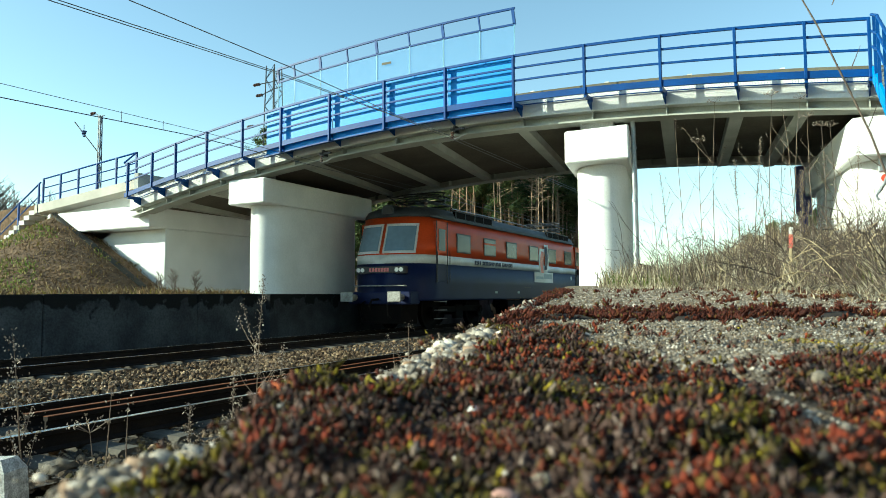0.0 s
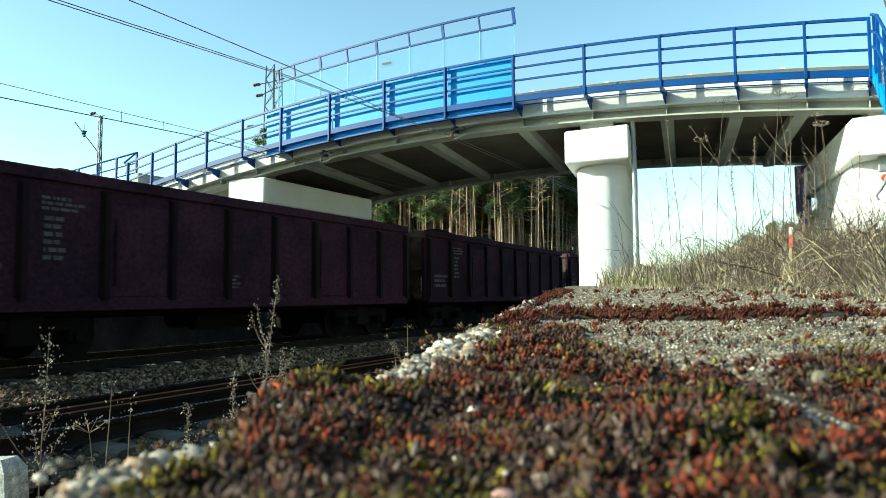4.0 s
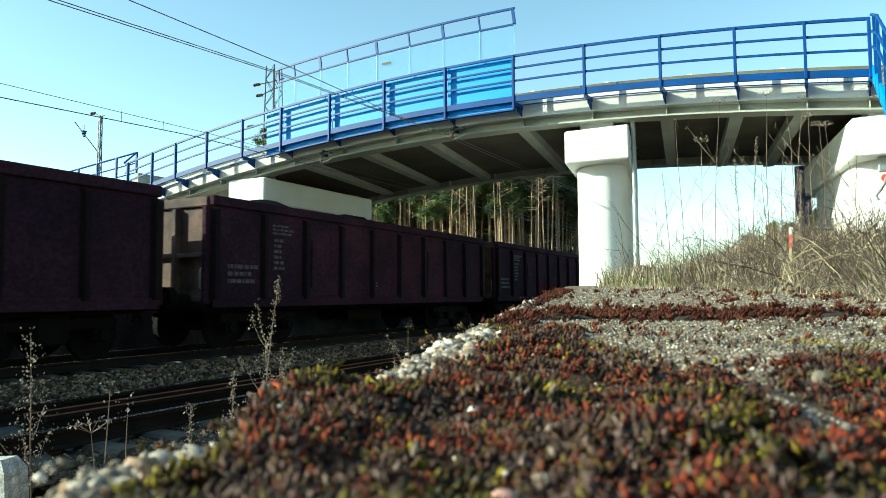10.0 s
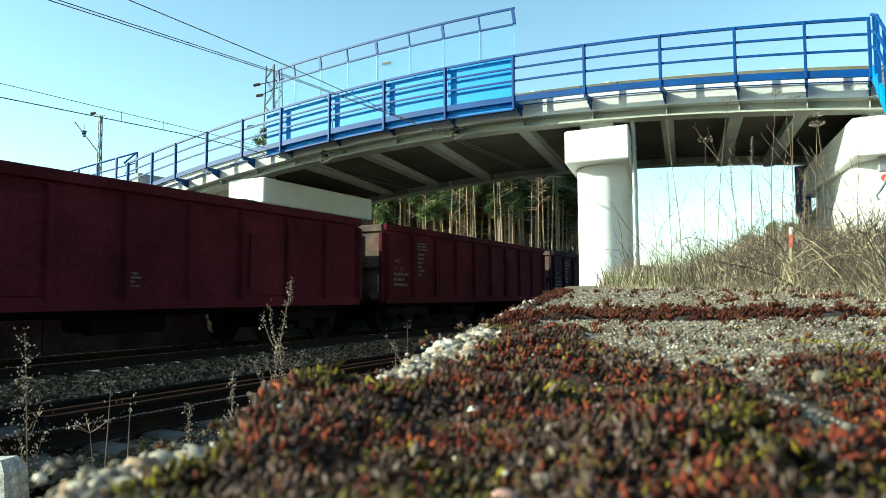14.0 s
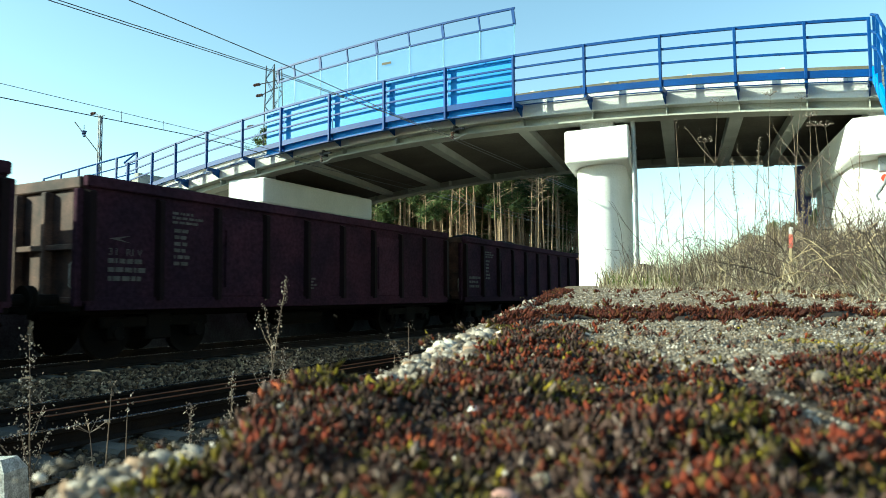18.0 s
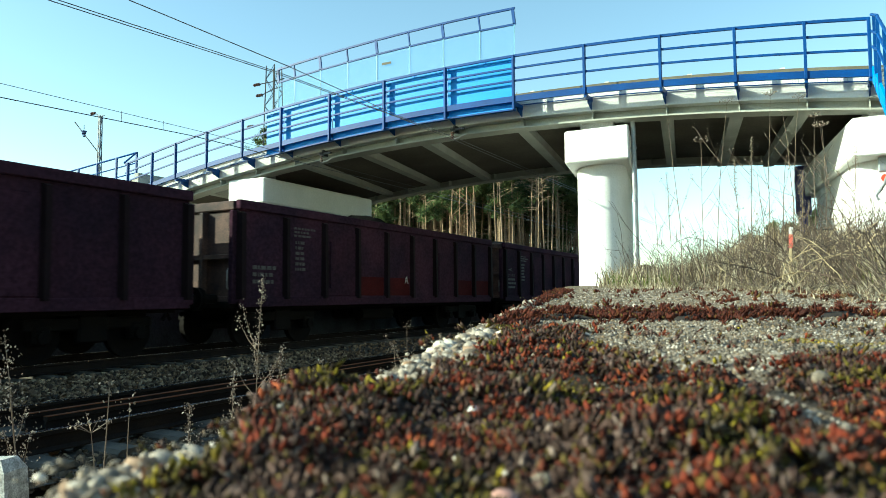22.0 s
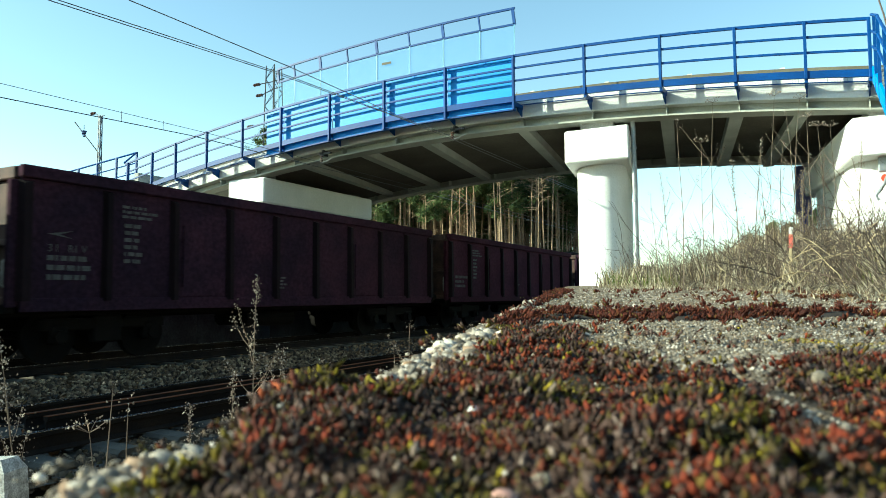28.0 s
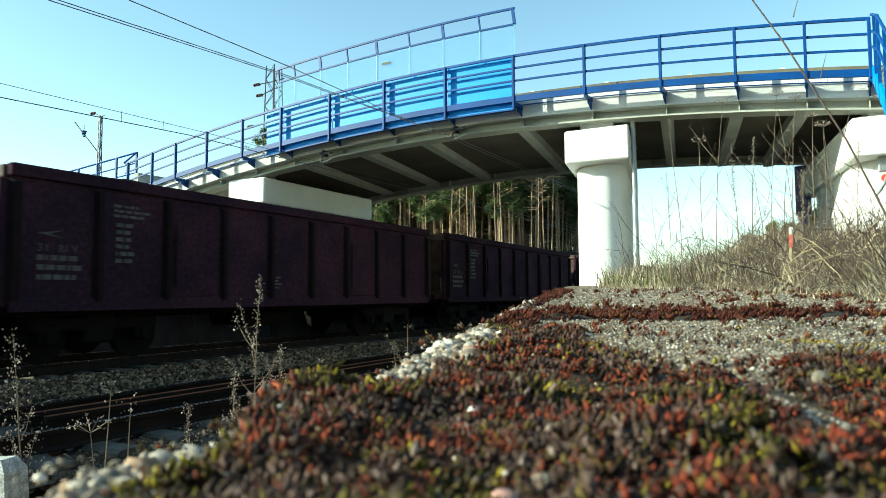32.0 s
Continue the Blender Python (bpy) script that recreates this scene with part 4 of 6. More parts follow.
        part("horn_bow", B().tube([(0.95, yp - 0.5, 4.40), (1.0, yp - 0.3, 4.60), (0.7, yp - 0.1, 4.68), (-0.7, yp - 0.1, 4.68), (-1.0, yp - 0.3, 4.60)], 0.025), DARKMETAL, pg)
        for q in (-0.18, 0.18):
            part("collector", B().tube([(-0.95, yp + q, 4.45), (-0.7, yp + q, 4.58), (0.7, yp + q, 4.58), (0.95, yp + q, 4.45)], 0.025), DARKMETAL, pg)
    for y in (-3.4, -2.2, -0.6, 0.7, 2.1, 3.3):
        ins = B()
        for k in range(4):
            ins.cyl((0.3, y, 4.06 + k * 0.06), (0.3, y, 4.10 + k * 0.06), 0.08 if k % 2 == 0 else 0.05, 10)
        part("roof_insulator", ins, CERAMIC, lo)
    part("roof_cable", B().tube([(0.3, -3.8, 4.3), (0.3, -0.6, 4.32), (0.3, 3.8, 4.3)], 0.02), GALV, lo)
    part("resistor_box", B().box(-0.7, 0.1, -1.0, 2.2, 4.062, 4.28, 0.04), LROOF, lo)
    wheels = []
    for y in (-4.6, 4.6):
        wheels += bogie(lo, y, 3.2, 0.62)[1]
    return lo


loco = locomotive()
DARK_LABEL = "open-top bogie wagon in dark brown paint, loaded with coal"
models = {"dark": wagon(11, BROWN, DARK_LABEL, "marked"),
          "plain": wagon(24, BROWN, DARK_LABEL),
          "red": wagon(32, REDBR, "open-top bogie wagon in red-brown paint, loaded with coal", "marked"),
          "plum": wagon(38, PLUM, "open-top bogie wagon in dull plum-brown paint, loaded with coal"),
          "patched": wagon(43, BROWN, "dark brown open wagon with faded red patches and white letters", "patched"),
          "faded": wagon(57, BROWN, "dark brown open wagon with faded red paint patches", "faded")}
ORDER = ["dark", "plain", "dark", "plain", "plain", "faded", "red", "red", "dark", "dark", "plain", "plain", "patched", "dark", "faded", "plain", "dark", "plum", "plain", "dark", "dark", "plain", "dark", "plain"]
train = []
seen_kinds = set()
for i, k in enumerate(ORDER):
    if k in seen_kinds:
        ob = copy_thing(models[k], pose(TRACK_X, 0, 0))
    else:
        ob = models[k]
        seen_kinds.add(k)
    train.append(ob)


def travel(t):
    """How far the train has come after t seconds: it gathers speed a little."""
    return 7.847 * t + 0.0454 * t * t


def motions():
    times = [2.0 * i for i in range(17)]
    walk(loco, [(t, pose(TRACK_X, 26.15 - travel(t), 0)) for t in times])
    for i, w in enumerate(train):
        y = 8.797 + 14.04 * (i + 2)
        walk(w, [(t, pose(TRACK_X, y - travel(t), 0)) for t in times])
    # the wheels turn while their vehicle is near
    for ob, y0, r in [(loco, 26.15, 0.62)] + [(w, 8.797 + 14.04 * (i + 2), 0.46) for i, w in enumerate(train)]:
        for ws in [o for o in ob.children_recursive if o.name.startswith("wheelset")]:
            at = ws.matrix_basis.translation.copy()
            ks = [k for k in range(481) if -16 < y0 - travel(k / 15) < 45]
            if not ks:
                continue
            turn = lambda k: pose(*at, rx=math.degrees(travel(k / 15) / r) % 360)
            rows = [(0.0, turn(ks[0]))] * (ks[0] > 0) + [(k / 15, turn(k)) for k in ks] + [(32.0, turn(ks[-1]))] * (ks[-1] < 480)
            if len(rows) > 2:
                walk(ws, rows)
    # plants in the wind of the train: the lean to one side, in degrees
    sway = {0: ((0, 0), (1.5, 1.0), (3, 2.5), (6, 4.0), (9, 3.2), (12, 5.2), (14, 6.5), (17, 5.8), (20, 3.0), (23, -0.8), (25, 0.5), (28, -1.5), (32, -0.8)),
            1: ((0, -6), (2, -3.5), (6, 5.0), (9, -2.0), (12, -2.5), (14, -3.5), (17, -2.5), (20, -3.5), (23, -9), (25, -5), (28, -9), (32, -6))}
    for i, w in enumerate(weeds):
        base = w.matrix_basis.copy()
        rows = sway.get(i)
        if rows is None:
            k = 0.25 if i < 16 else 1.0
            rows = [(2.0 * j, k * 1.6 * math.sin(1.3 * j + i * 1.7) + k * 0.8 * math.sin(3.1 * j + i)) for j in range(17)]
        turn = Vector((FX, FY, 0))
        walk(w, [(t, base @ Matrix.Rotation(radians(a), 4, turn)) for t, a in rows])
    base = wild.matrix_basis.copy()
    walk(wild, [(t, base @ Matrix.Rotation(radians(a), 4, Vector((FX, FY, 0)))) for t, a in ((0, -14), (1.5, -12), (3, -3), (6, 0), (12, 1), (18, 0), (24, 1), (28.5, -3), (30, -14), (31, -18), (32, -21))])

# ---- scattering ----
rs = np.random.RandomState(7)


def strew(name, templates, pos, size, material, parent=None, label="", tilt=0.3, smooth=False, rng=rs, pick=None):
    """Many small pieces joined into one mesh: the templates (vertices, faces), at the given places, turned at random."""
    V, Fq, k = [], [], 0
    pos, size = np.asarray(pos, float), np.asarray(size, float)
    n = len(pos)
    which = rng.randint(0, len(templates), n) if pick is None else pick
    az, tx, ty = rng.uniform(0, 6.283, n), rng.normal(0, tilt, n), rng.normal(0, tilt, n)
    for i in range(n):
        v, f = templates[which[i]]
        c, s = math.cos(az[i]), math.sin(az[i])
        m = np.array([[c, -s, tx[i]], [s, c, ty[i]], [-tx[i], -ty[i], 1]])
        V.append((v * size[i]) @ m.T + pos[i])
        Fq.extend([tuple(a + k for a in q) for q in f])
        k += len(v)
    me = bpy.data.meshes.new(name)
    me.from_pydata(np.concatenate(V).tolist(), [], Fq)
    if smooth:
        me.polygons.foreach_set("use_smooth", [True] * len(me.polygons))
    me.materials.append(material)
    ob = new(name, me)
    if parent:
        ob.parent = parent
    return tagged(ob, label, "" if parent else name.replace("_", " "), kind="stuff")


def stone_templates(count, n=6, rough=0.28, seed=3):
    r = random.Random(seed)
    out = []
    for _ in range(count):
        b = B().lump((0, 0, 0), (1, 1, 0.8), n, rough, r)
        out.append((np.array(b.v), b.f))
    return out


def palette(name, colors, rough=0.8, grain=60.0, through_=0.0, bump=0.2, dist=0.002):
    """A material that gives every piece its own colour out of a few."""
    m = bpy.data.materials.new(name)
    m.use_nodes = True
    n, l = m.node_tree.nodes, m.node_tree.links
    b = n["Principled BSDF"]
    geo, ramp, no, co = n.new("ShaderNodeNewGeometry"), n.new("ShaderNodeValToRGB"), n.new("ShaderNodeTexNoise"), n.new("ShaderNodeTexCoord")
    ramp.color_ramp.interpolation = "CONSTANT"
    total, at = sum(w for w, _ in colors), 0.0
    for i, (w, c) in enumerate(colors):
        e = ramp.color_ramp.elements[i] if i < 2 else ramp.color_ramp.elements.new(0.99)
        e.position, e.color = at, (*c, 1)
        at += w / total
    l.new(geo.outputs["Random Per Island"], ramp.inputs[0])
    no.inputs["Scale"].default_value = grain
    l.new(co.outputs["Object"], no.inputs["Vector"])
    mr, mx = n.new("ShaderNodeMapRange"), n.new("ShaderNodeVectorMath")
    mr.inputs["From Min"].default_value, mr.inputs["From Max"].default_value = 0.3, 0.7
    mr.inputs["To Min"].default_value, mr.inputs["To Max"].default_value = 0.6, 1.25
    mx.operation = "SCALE"
    l.new(no.outputs["Fac"], mr.inputs["Value"]), l.new(ramp.outputs[0], mx.inputs[0]), l.new(mr.outputs[0], mx.inputs["Scale"])
    l.new(mx.outputs[0], b.inputs["Base Color"])
    b.inputs["Roughness"].default_value = rough
    b.inputs["Specular IOR Level"].default_value = 0.15
    if bump:
        bp = n.new("ShaderNodeBump")
        bp.inputs["Strength"].default_value, bp.inputs["Distance"].default_value = bump, dist
        l.new(no.outputs["Fac"], bp.inputs["Height"]), l.new(bp.outputs[0], b.inputs["Normal"])
    if through_:
        tr, ms = n.new("ShaderNodeBsdfTranslucent"), n.new("ShaderNodeMixShader")
        ms.inputs[0].default_value = through_
        l.new(mx.outputs[0], tr.inputs[0]), l.new(b.outputs[0], ms.inputs[1]), l.new(tr.outputs[0], ms.inputs[2])
        l.new(ms.outputs[0], n["Material Output"].inputs[0])
    return m


MOSS = palette("red_moss_tips", [(24, (0.222, 0.043, 0.023)), (26, (0.120, 0.035, 0.024)), (5, (0.360, 0.090, 0.036)), (8, (0.162, 0.102, 0.029)), (30, (0.048, 0.029, 0.022)), (7, (0.180, 0.126, 0.106))], 0.7, 300, 0.25, 0)
MOSSOLIVE = palette("olive_moss_tips", [(26, (0.174, 0.134, 0.026)), (9, (0.360, 0.282, 0.036)), (24, (0.102, 0.072, 0.029)), (8, (0.168, 0.066, 0.031)), (27, (0.048, 0.034, 0.022)), (6, (0.198, 0.150, 0.114))], 0.7, 300, 0.3, 0)
MOSSDUSK = palette("dusky_moss_tips", [(30, (0.102, 0.060, 0.049)), (30, (0.048, 0.029, 0.023)), (14, (0.156, 0.103, 0.086)), (9, (0.126, 0.089, 0.029)), (3, (0.276, 0.204, 0.168)), (14, (0.150, 0.043, 0.026))], 0.75, 300, 0.2, 0)
MOSSRED = palette("dark_red_moss", [(44, (0.108, 0.029, 0.018)), (38, (0.061, 0.020, 0.014)), (12, (0.160, 0.046, 0.023)), (6, (0.121, 0.083, 0.024))], 0.75, 300, 0.2, 0)
PALE = palette("pale_pebbles", [(22, (0.425, 0.366, 0.301)), (26, (0.277, 0.234, 0.189)), (8, (0.637, 0.566, 0.484)), (32, (0.142, 0.116, 0.092)), (12, (0.330, 0.224, 0.153))], 0.8, 250)
GREYP = palette("grey_gravel", [(34, (0.270, 0.233, 0.196)), (32, (0.121, 0.100, 0.081)), (10, (0.483, 0.431, 0.368)), (24, (0.207, 0.149, 0.097))], 0.85, 250)
BALLAST = palette("ballast_stones", [(30, (0.259, 0.175, 0.106)), (32, (0.132, 0.087, 0.055)), (13, (0.402, 0.293, 0.184)), (25, (0.052, 0.036, 0.024))], 0.9, 60, 0, 0.4, 0.005)
SOILST = palette("soil_clods", [(35, (0.115, 0.082, 0.055)), (35, (0.055, 0.040, 0.028)), (12, (0.200, 0.155, 0.110)), (18, (0.080, 0.062, 0.030))], 0.95, 60, 0, 0.4, 0.005)
STRAW = palette("dry_grass", [(34, (0.46, 0.385, 0.265)), (22, (0.28, 0.22, 0.15)), (24, (0.64, 0.565, 0.43)), (17, (0.11, 0.08, 0.056)), (3, (0.15, 0.17, 0.05))], 0.7, 20, 0.35, 0)
GREENGRASS = palette("fresh_grass", [(46, (0.14, 0.20, 0.04)), (30, (0.20, 0.24, 0.06)), (24, (0.38, 0.32, 0.14))], 0.6, 20, 0.35, 0)
CANE = mat("bramble_cane", (0.11, 0.076, 0.055), 0.75, 0, 0.3, 8, 60, 0.1, (0.05, 0.035, 0.028), 0.4)
PALECANE = mat("bleached_stalk", (0.50, 0.40, 0.24), 0.75, 0, 0.2, 8, 60, 0.1, (0.36, 0.28, 0.16), 0.25)
STALK = mat("dry_weed_stalk", (0.22, 0.16, 0.11), 0.8, 0, 0.2, 12, 80, 0.1, (0.14, 0.10, 0.08), 0.3)
SEED = palette("seed_heads", [(40, (0.34, 0.27, 0.22)), (40, (0.48, 0.41, 0.34)), (20, (0.16, 0.12, 0.10))], 0.85, 100, 0.2, 0)
FALLEN = palette("fallen_leaves", [(40, (0.20, 0.085, 0.035)), (35, (0.13, 0.060, 0.030)), (25, (0.32, 0.22, 0.12))], 0.7, 60, 0.3, 0)

# ---- the platform's skin: moss, pebbles, gravel ----
FX, FY = -0.4756, 0.8797     # the way across the platform towards the bridge
RX, RY = 0.8797, 0.4756


def plan(d, l):
    """A place on the platform, d metres ahead and l metres aside."""
    return d * FX + l * RX, d * FY + l * RY


def wob(x, y, s, k=0.0):
    return noise.noise(Vector((x * s, y * s, k)))


def inside(x, y, rim=0.0):
    return x > edge_x(y) + rim


def cover(d, l, x, y):
    """How thick the moss grows at a place: 0 bare, 1 full."""
    n = wob(x, y, 7, 1.5) * 0.4 + wob(x, y, 22, 4) * 0.3
    a = l / d
    front = 0.72 if a < 0.12 else 0.86 - 0.62 * max(0, a - 0.2)
    m = -0.25
    if d < front + 0.03 * wob(x, y, 9):
        m = 0.75
    elif d < 1.6:
        m = 0.7 if l < 0.10 + 0.13 * d + 0.05 * wob(x, y, 6) else -0.2
    elif d < 2.75:
        m = 0.75 if 1.88 + 0.22 * wob(x, y, 2.6) < d < 2.28 + 0.45 * wob(x, y, 2.2, 8) else (0.5 if l < 0.22 else -0.1)
    elif d < 8:
        m = 0.45 if l < 0.22 * d - 0.25 else -0.25
    else:
        m = -0.3
    # a cushion on the near side, and a worn streak of grit beside it
    if a > 0.48 and 0.60 < d < 0.92 - 0.2 * max(0, 0.56 - a):
        m = 0.7
    if 0.40 < a and abs(d - (0.68 - (a - 0.41) * 1.2)) < 0.045:
        m = -0.35
    return m + n


def swell(x, y):
    return max(0, 0.004 + 0.022 * wob(x, y, 8, 2) + 0.016 * wob(x, y, 24, 3)) + (0.016 * max(0, 1 - ((y - 0.50) / 0.12) ** 2) * max(0, 1 - abs(x - edge_x(y) - 0.03) / 0.12))


def bare(x, y):
    """How far in from the worn edge the pebbles lie bare."""
    if 0.37 < y < 0.60:
        return -0.02
    return 0.045 + 0.05 * wob(x, y, 6, 6) + (0.06 if 0.62 < y < 1.3 else (0.05 if y < 0.36 else 0))


def tuft(seed, buds=6):
    """A cluster of plump little leaves."""
    r = random.Random(seed)
    v, f = [], []
    for k in range(buds):
        a, o = 6.283 * k / buds + r.uniform(-0.5, 0.5), 0.0 if k == 0 else r.uniform(0.35, 0.75)
        c = Vector((math.cos(a) * o, math.sin(a) * o, r.uniform(0.25, 0.8) * (1.0 if k else 1.15)))
        ax = Vector((math.cos(a) * 0.5 * (k > 0), math.sin(a) * 0.5 * (k > 0), 1)).normalized()
        s1 = ax.orthogonal().normalized()
        s2 = ax.cross(s1)
        w, h = r.uniform(0.17, 0.34), r.uniform(0.32, 0.72)
        i = len(v)
        v += [tuple(c - ax * h)] + [tuple(c + ax * h * 0.1 + (s1 * math.cos(q * 1.2566) + s2 * math.sin(q * 1.2566)) * w) for q in range(5)] + [tuple(c + ax * h)]
        for q in range(5):
            f += [(i, i + 1 + (q + 1) % 5, i + 1 + q), (i + 6, i + 1 + q, i + 1 + (q + 1) % 5)]
    return np.array(v), f


TUFTS = [tuft(i) for i in range(10)]
moss = {"red": ([], []), "olive": ([], []), "dusk": ([], []), "dark": ([], [])}
for d0, d1, step, size in ((0.20, 0.50, 0.0062, 0.0074), (0.50, 0.85, 0.0070, 0.0076), (0.85, 1.6, 0.0108, 0.0090), (1.6, 2.8, 0.017, 0.012), (2.8, 8.0, 0.036, 0.020)):
    d = d0
    while d < d1:
        half = d * 0.70 + 0.03
        for l in np.arange(-half, half, step):
            dd, ll = d + rs.uniform(-0.5, 0.5) * step, l + rs.uniform(-0.5, 0.5) * step
            x, y = plan(dd, ll)
            if not inside(x, y, -0.012):
                continue
            c = cover(dd, ll, x, y)
            if x - edge_x(y) < bare(x, y):
                c -= 1.1
            c -= 0.7 * max(0, wob(x, y, 38, 12))
            if rs.uniform(0, 0.55) < c or (rs.uniform() < 0.05 and wob(x, y, 4.5, 77) > 0.08):
                k = wob(x, y, 11, 9) + rs.uniform(-0.10, 0.10)
                k2 = wob(x, y, 12, 31) + rs.uniform(-0.10, 0.10)
                kind_ = "dark" if dd > 1.6 else ("olive" if k > 0.19 else ("red" if k2 > 0.08 else "dusk"))
                moss[kind_][0].append((x, y, top_z(y) + swell(x, y)))
                k = size * rs.uniform(0.40, 1.2) * (1 + 0.5 * wob(x, y, 18, 44))
                moss[kind_][1].append((k, k, k * rs.uniform(0.7, 1.25)))
        d += step
# the same growth goes on all round, coarser
for _ in range(9000):
    x, y = rs.uniform(-0.2, 3.2), rs.uniform(-3.0, 3.5)
    d, l = x * FX + y * FY, x * RX + y * RY
    if not inside(x, y, 0.02) or math.hypot(x, y) < 0.2 or (d > -0.05 and abs(l) < d * 0.85 + 0.12) or wob(x, y, 1.6, 5) < 0.02:
        continue
    kind_ = ("red", "olive", "dusk", "dark")[rs.randint(0, 4)]
    k = rs.uniform(0.008, 0.016)
    moss[kind_][0].append((x, y, top_z(y))), moss[kind_][1].append((k, k, k))
strew("red_moss", TUFTS, *moss["red"], MOSS, None, "red and brown moss growing on the platform", 0.45, True)
strew("olive_moss", TUFTS, *moss["olive"], MOSSOLIVE, None, "olive and yellow-green moss growing on the platform", 0.45, True)
strew("dusky_moss", TUFTS, *moss["dusk"], MOSSDUSK, None, "dusky brown and purplish moss growing on the platform", 0.45, True)
strew("dark_moss", TUFTS, *moss["dark"], MOSSRED, None, "dark red moss growing on the platform", 0.45, True)

# the cushions the moss stands on, coloured dark for the shade between tufts
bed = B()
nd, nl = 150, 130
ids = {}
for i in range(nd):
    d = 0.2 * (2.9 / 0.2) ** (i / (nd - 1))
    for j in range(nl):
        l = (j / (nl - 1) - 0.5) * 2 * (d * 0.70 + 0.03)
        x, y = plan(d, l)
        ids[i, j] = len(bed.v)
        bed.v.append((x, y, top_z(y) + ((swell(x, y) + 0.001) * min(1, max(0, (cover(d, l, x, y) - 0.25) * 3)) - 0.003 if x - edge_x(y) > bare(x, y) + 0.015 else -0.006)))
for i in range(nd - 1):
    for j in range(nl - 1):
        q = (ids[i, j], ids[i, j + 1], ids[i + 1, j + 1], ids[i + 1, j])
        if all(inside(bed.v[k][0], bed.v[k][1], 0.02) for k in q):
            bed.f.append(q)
# near-black brown: the shade in the moss gaps is put into this colour
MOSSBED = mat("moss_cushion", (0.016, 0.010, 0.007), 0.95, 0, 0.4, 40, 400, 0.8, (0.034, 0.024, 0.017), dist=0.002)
tagged(part("moss_cushion", bed, MOSSBED, smooth=True), "moss cushions and grit on the platform, shade of the gaps in their dark brown", "moss", kind="stuff")

STONES = stone_templates(14, 7, 0.25)
pp, ps, gp, gs = [], [], [], []
# pale pebbles laid bare along the worn edge
for _ in range(17000):
    y = 0.03 + 3.4 * rs.uniform(0, 1) ** 1.8
    rim = rs.uniform(-0.03, 0.16) * (1 + 0.2 * y)
    x = edge_x(y) + rim
    if rim > bare(x, y) + 0.012:
        continue
    k = rs.uniform(0.0022, 0.0080) * (0.8 + 0.35 * y) * (rs.uniform(1.4, 2.4) if rs.uniform() < 0.10 else 1)
    pp.append((x, y, top_z(y) + (0.002 if rim > 0.03 else 0.002 - 0.6 * (0.03 - rim)) + 0.006 * wob(x, y, 30, 5)))
    ps.append((k, k * rs.uniform(0.7, 1.2), k * rs.uniform(0.5, 0.9)))
# pebbles among the moss and the grey gravel further in
for _ in range(95000):
    d = 0.25 + 5.0 * rs.uniform(0, 1) ** 2.0
    l = rs.uniform(-1, 1) * (d * 0.70 + 0.02)
    x, y = plan(d, l)
    if not inside(x, y, 0.0):
        continue
    c = cover(d, l, x, y)
    if c > 0.35:
        if rs.uniform() < 0.03:
            k = rs.uniform(0.0015, 0.0042)
            pp.append((x, y, top_z(y) + swell(x, y) + 0.002))
            ps.append((k, k * rs.uniform(0.7, 1.2), k * 0.7))
    else:
        k = rs.uniform(0.0012, 0.0040) * (0.72 + 0.22 * d) * (2.2 if rs.uniform() < 0.02 else 1)
        g_ = rs.uniform() < 0.985
        (gp if g_ else pp).append((x, y, top_z(y) + k * 0.2))
        (gs if g_ else ps).append((k, k * rs.uniform(0.7, 1.2), k * 0.7))
for _ in range(12000):
    x, y = rs.uniform(-0.2, 3.2), rs.uniform(-3.0, 3.5)
    d, l = x * FX + y * FY, x * RX + y * RY
    if inside(x, y, 0.0) and math.hypot(x, y) > 0.2 and not (d > 0 and abs(l) < d * 0.70):
        k = rs.uniform(0.003, 0.009)
        gp.append((x, y, top_z(y) + k * 0.2)), gs.append((k, k * rs.uniform(0.7, 1.2), k * 0.7))
# coarser grit on the far half of the platform
for _ in range(22000):
    d = 4.5 + 7.0 * rs.uniform()
    a = rs.uniform(-0.05, 0.66)
    x, y = plan(d, a * d)
    if not inside(x, y, 0.05) or wob(x, y, 1.6, 3) < -0.25:
        continue
    k = rs.uniform(0.003, 0.009)
    gp.append((x, y, top_z(y) + k * 0.2)), gs.append((k * 1.3, k * rs.uniform(0.8, 1.5), k * 0.7))
strew("pale_pebbles", STONES, pp, ps, PALE, None, "pale rounded pebbles bared in the worn platform edge", 0.3, True)
strew("grey_gravel", STONES, gp, gs, GREYP, None, "grey gravel lying on the platform", 0.3, True)
# yellow lichen crusts on the grit
LICHEN = palette("yellow_lichen", [(40, (0.32, 0.22, 0.045)), (30, (0.24, 0.19, 0.06)), (30, (0.20, 0.17, 0.10))], 0.85, 250)
pos, size = [], []
for cx, cy, rr, n_ in ((-0.02, 1.36, 0.04, 110), (0.09, 1.30, 0.05, 40), (-1.55, 4.6, 0.16, 120)):
    for _ in range(n_):
        x, y, k = cx + rs.normal(0, rr * 0.6), cy + rs.normal(0, rr * 0.6), rs.uniform(0.0015, 0.004) * (1 + rr * 4)
        pos.append((x, y, top_z(y) + k * 0.4)), size.append((k, k, k * 0.5))
strew("lichen", STONES, pos, size, LICHEN, None, "yellow lichen crusts on the platform grit", 0.2, True)
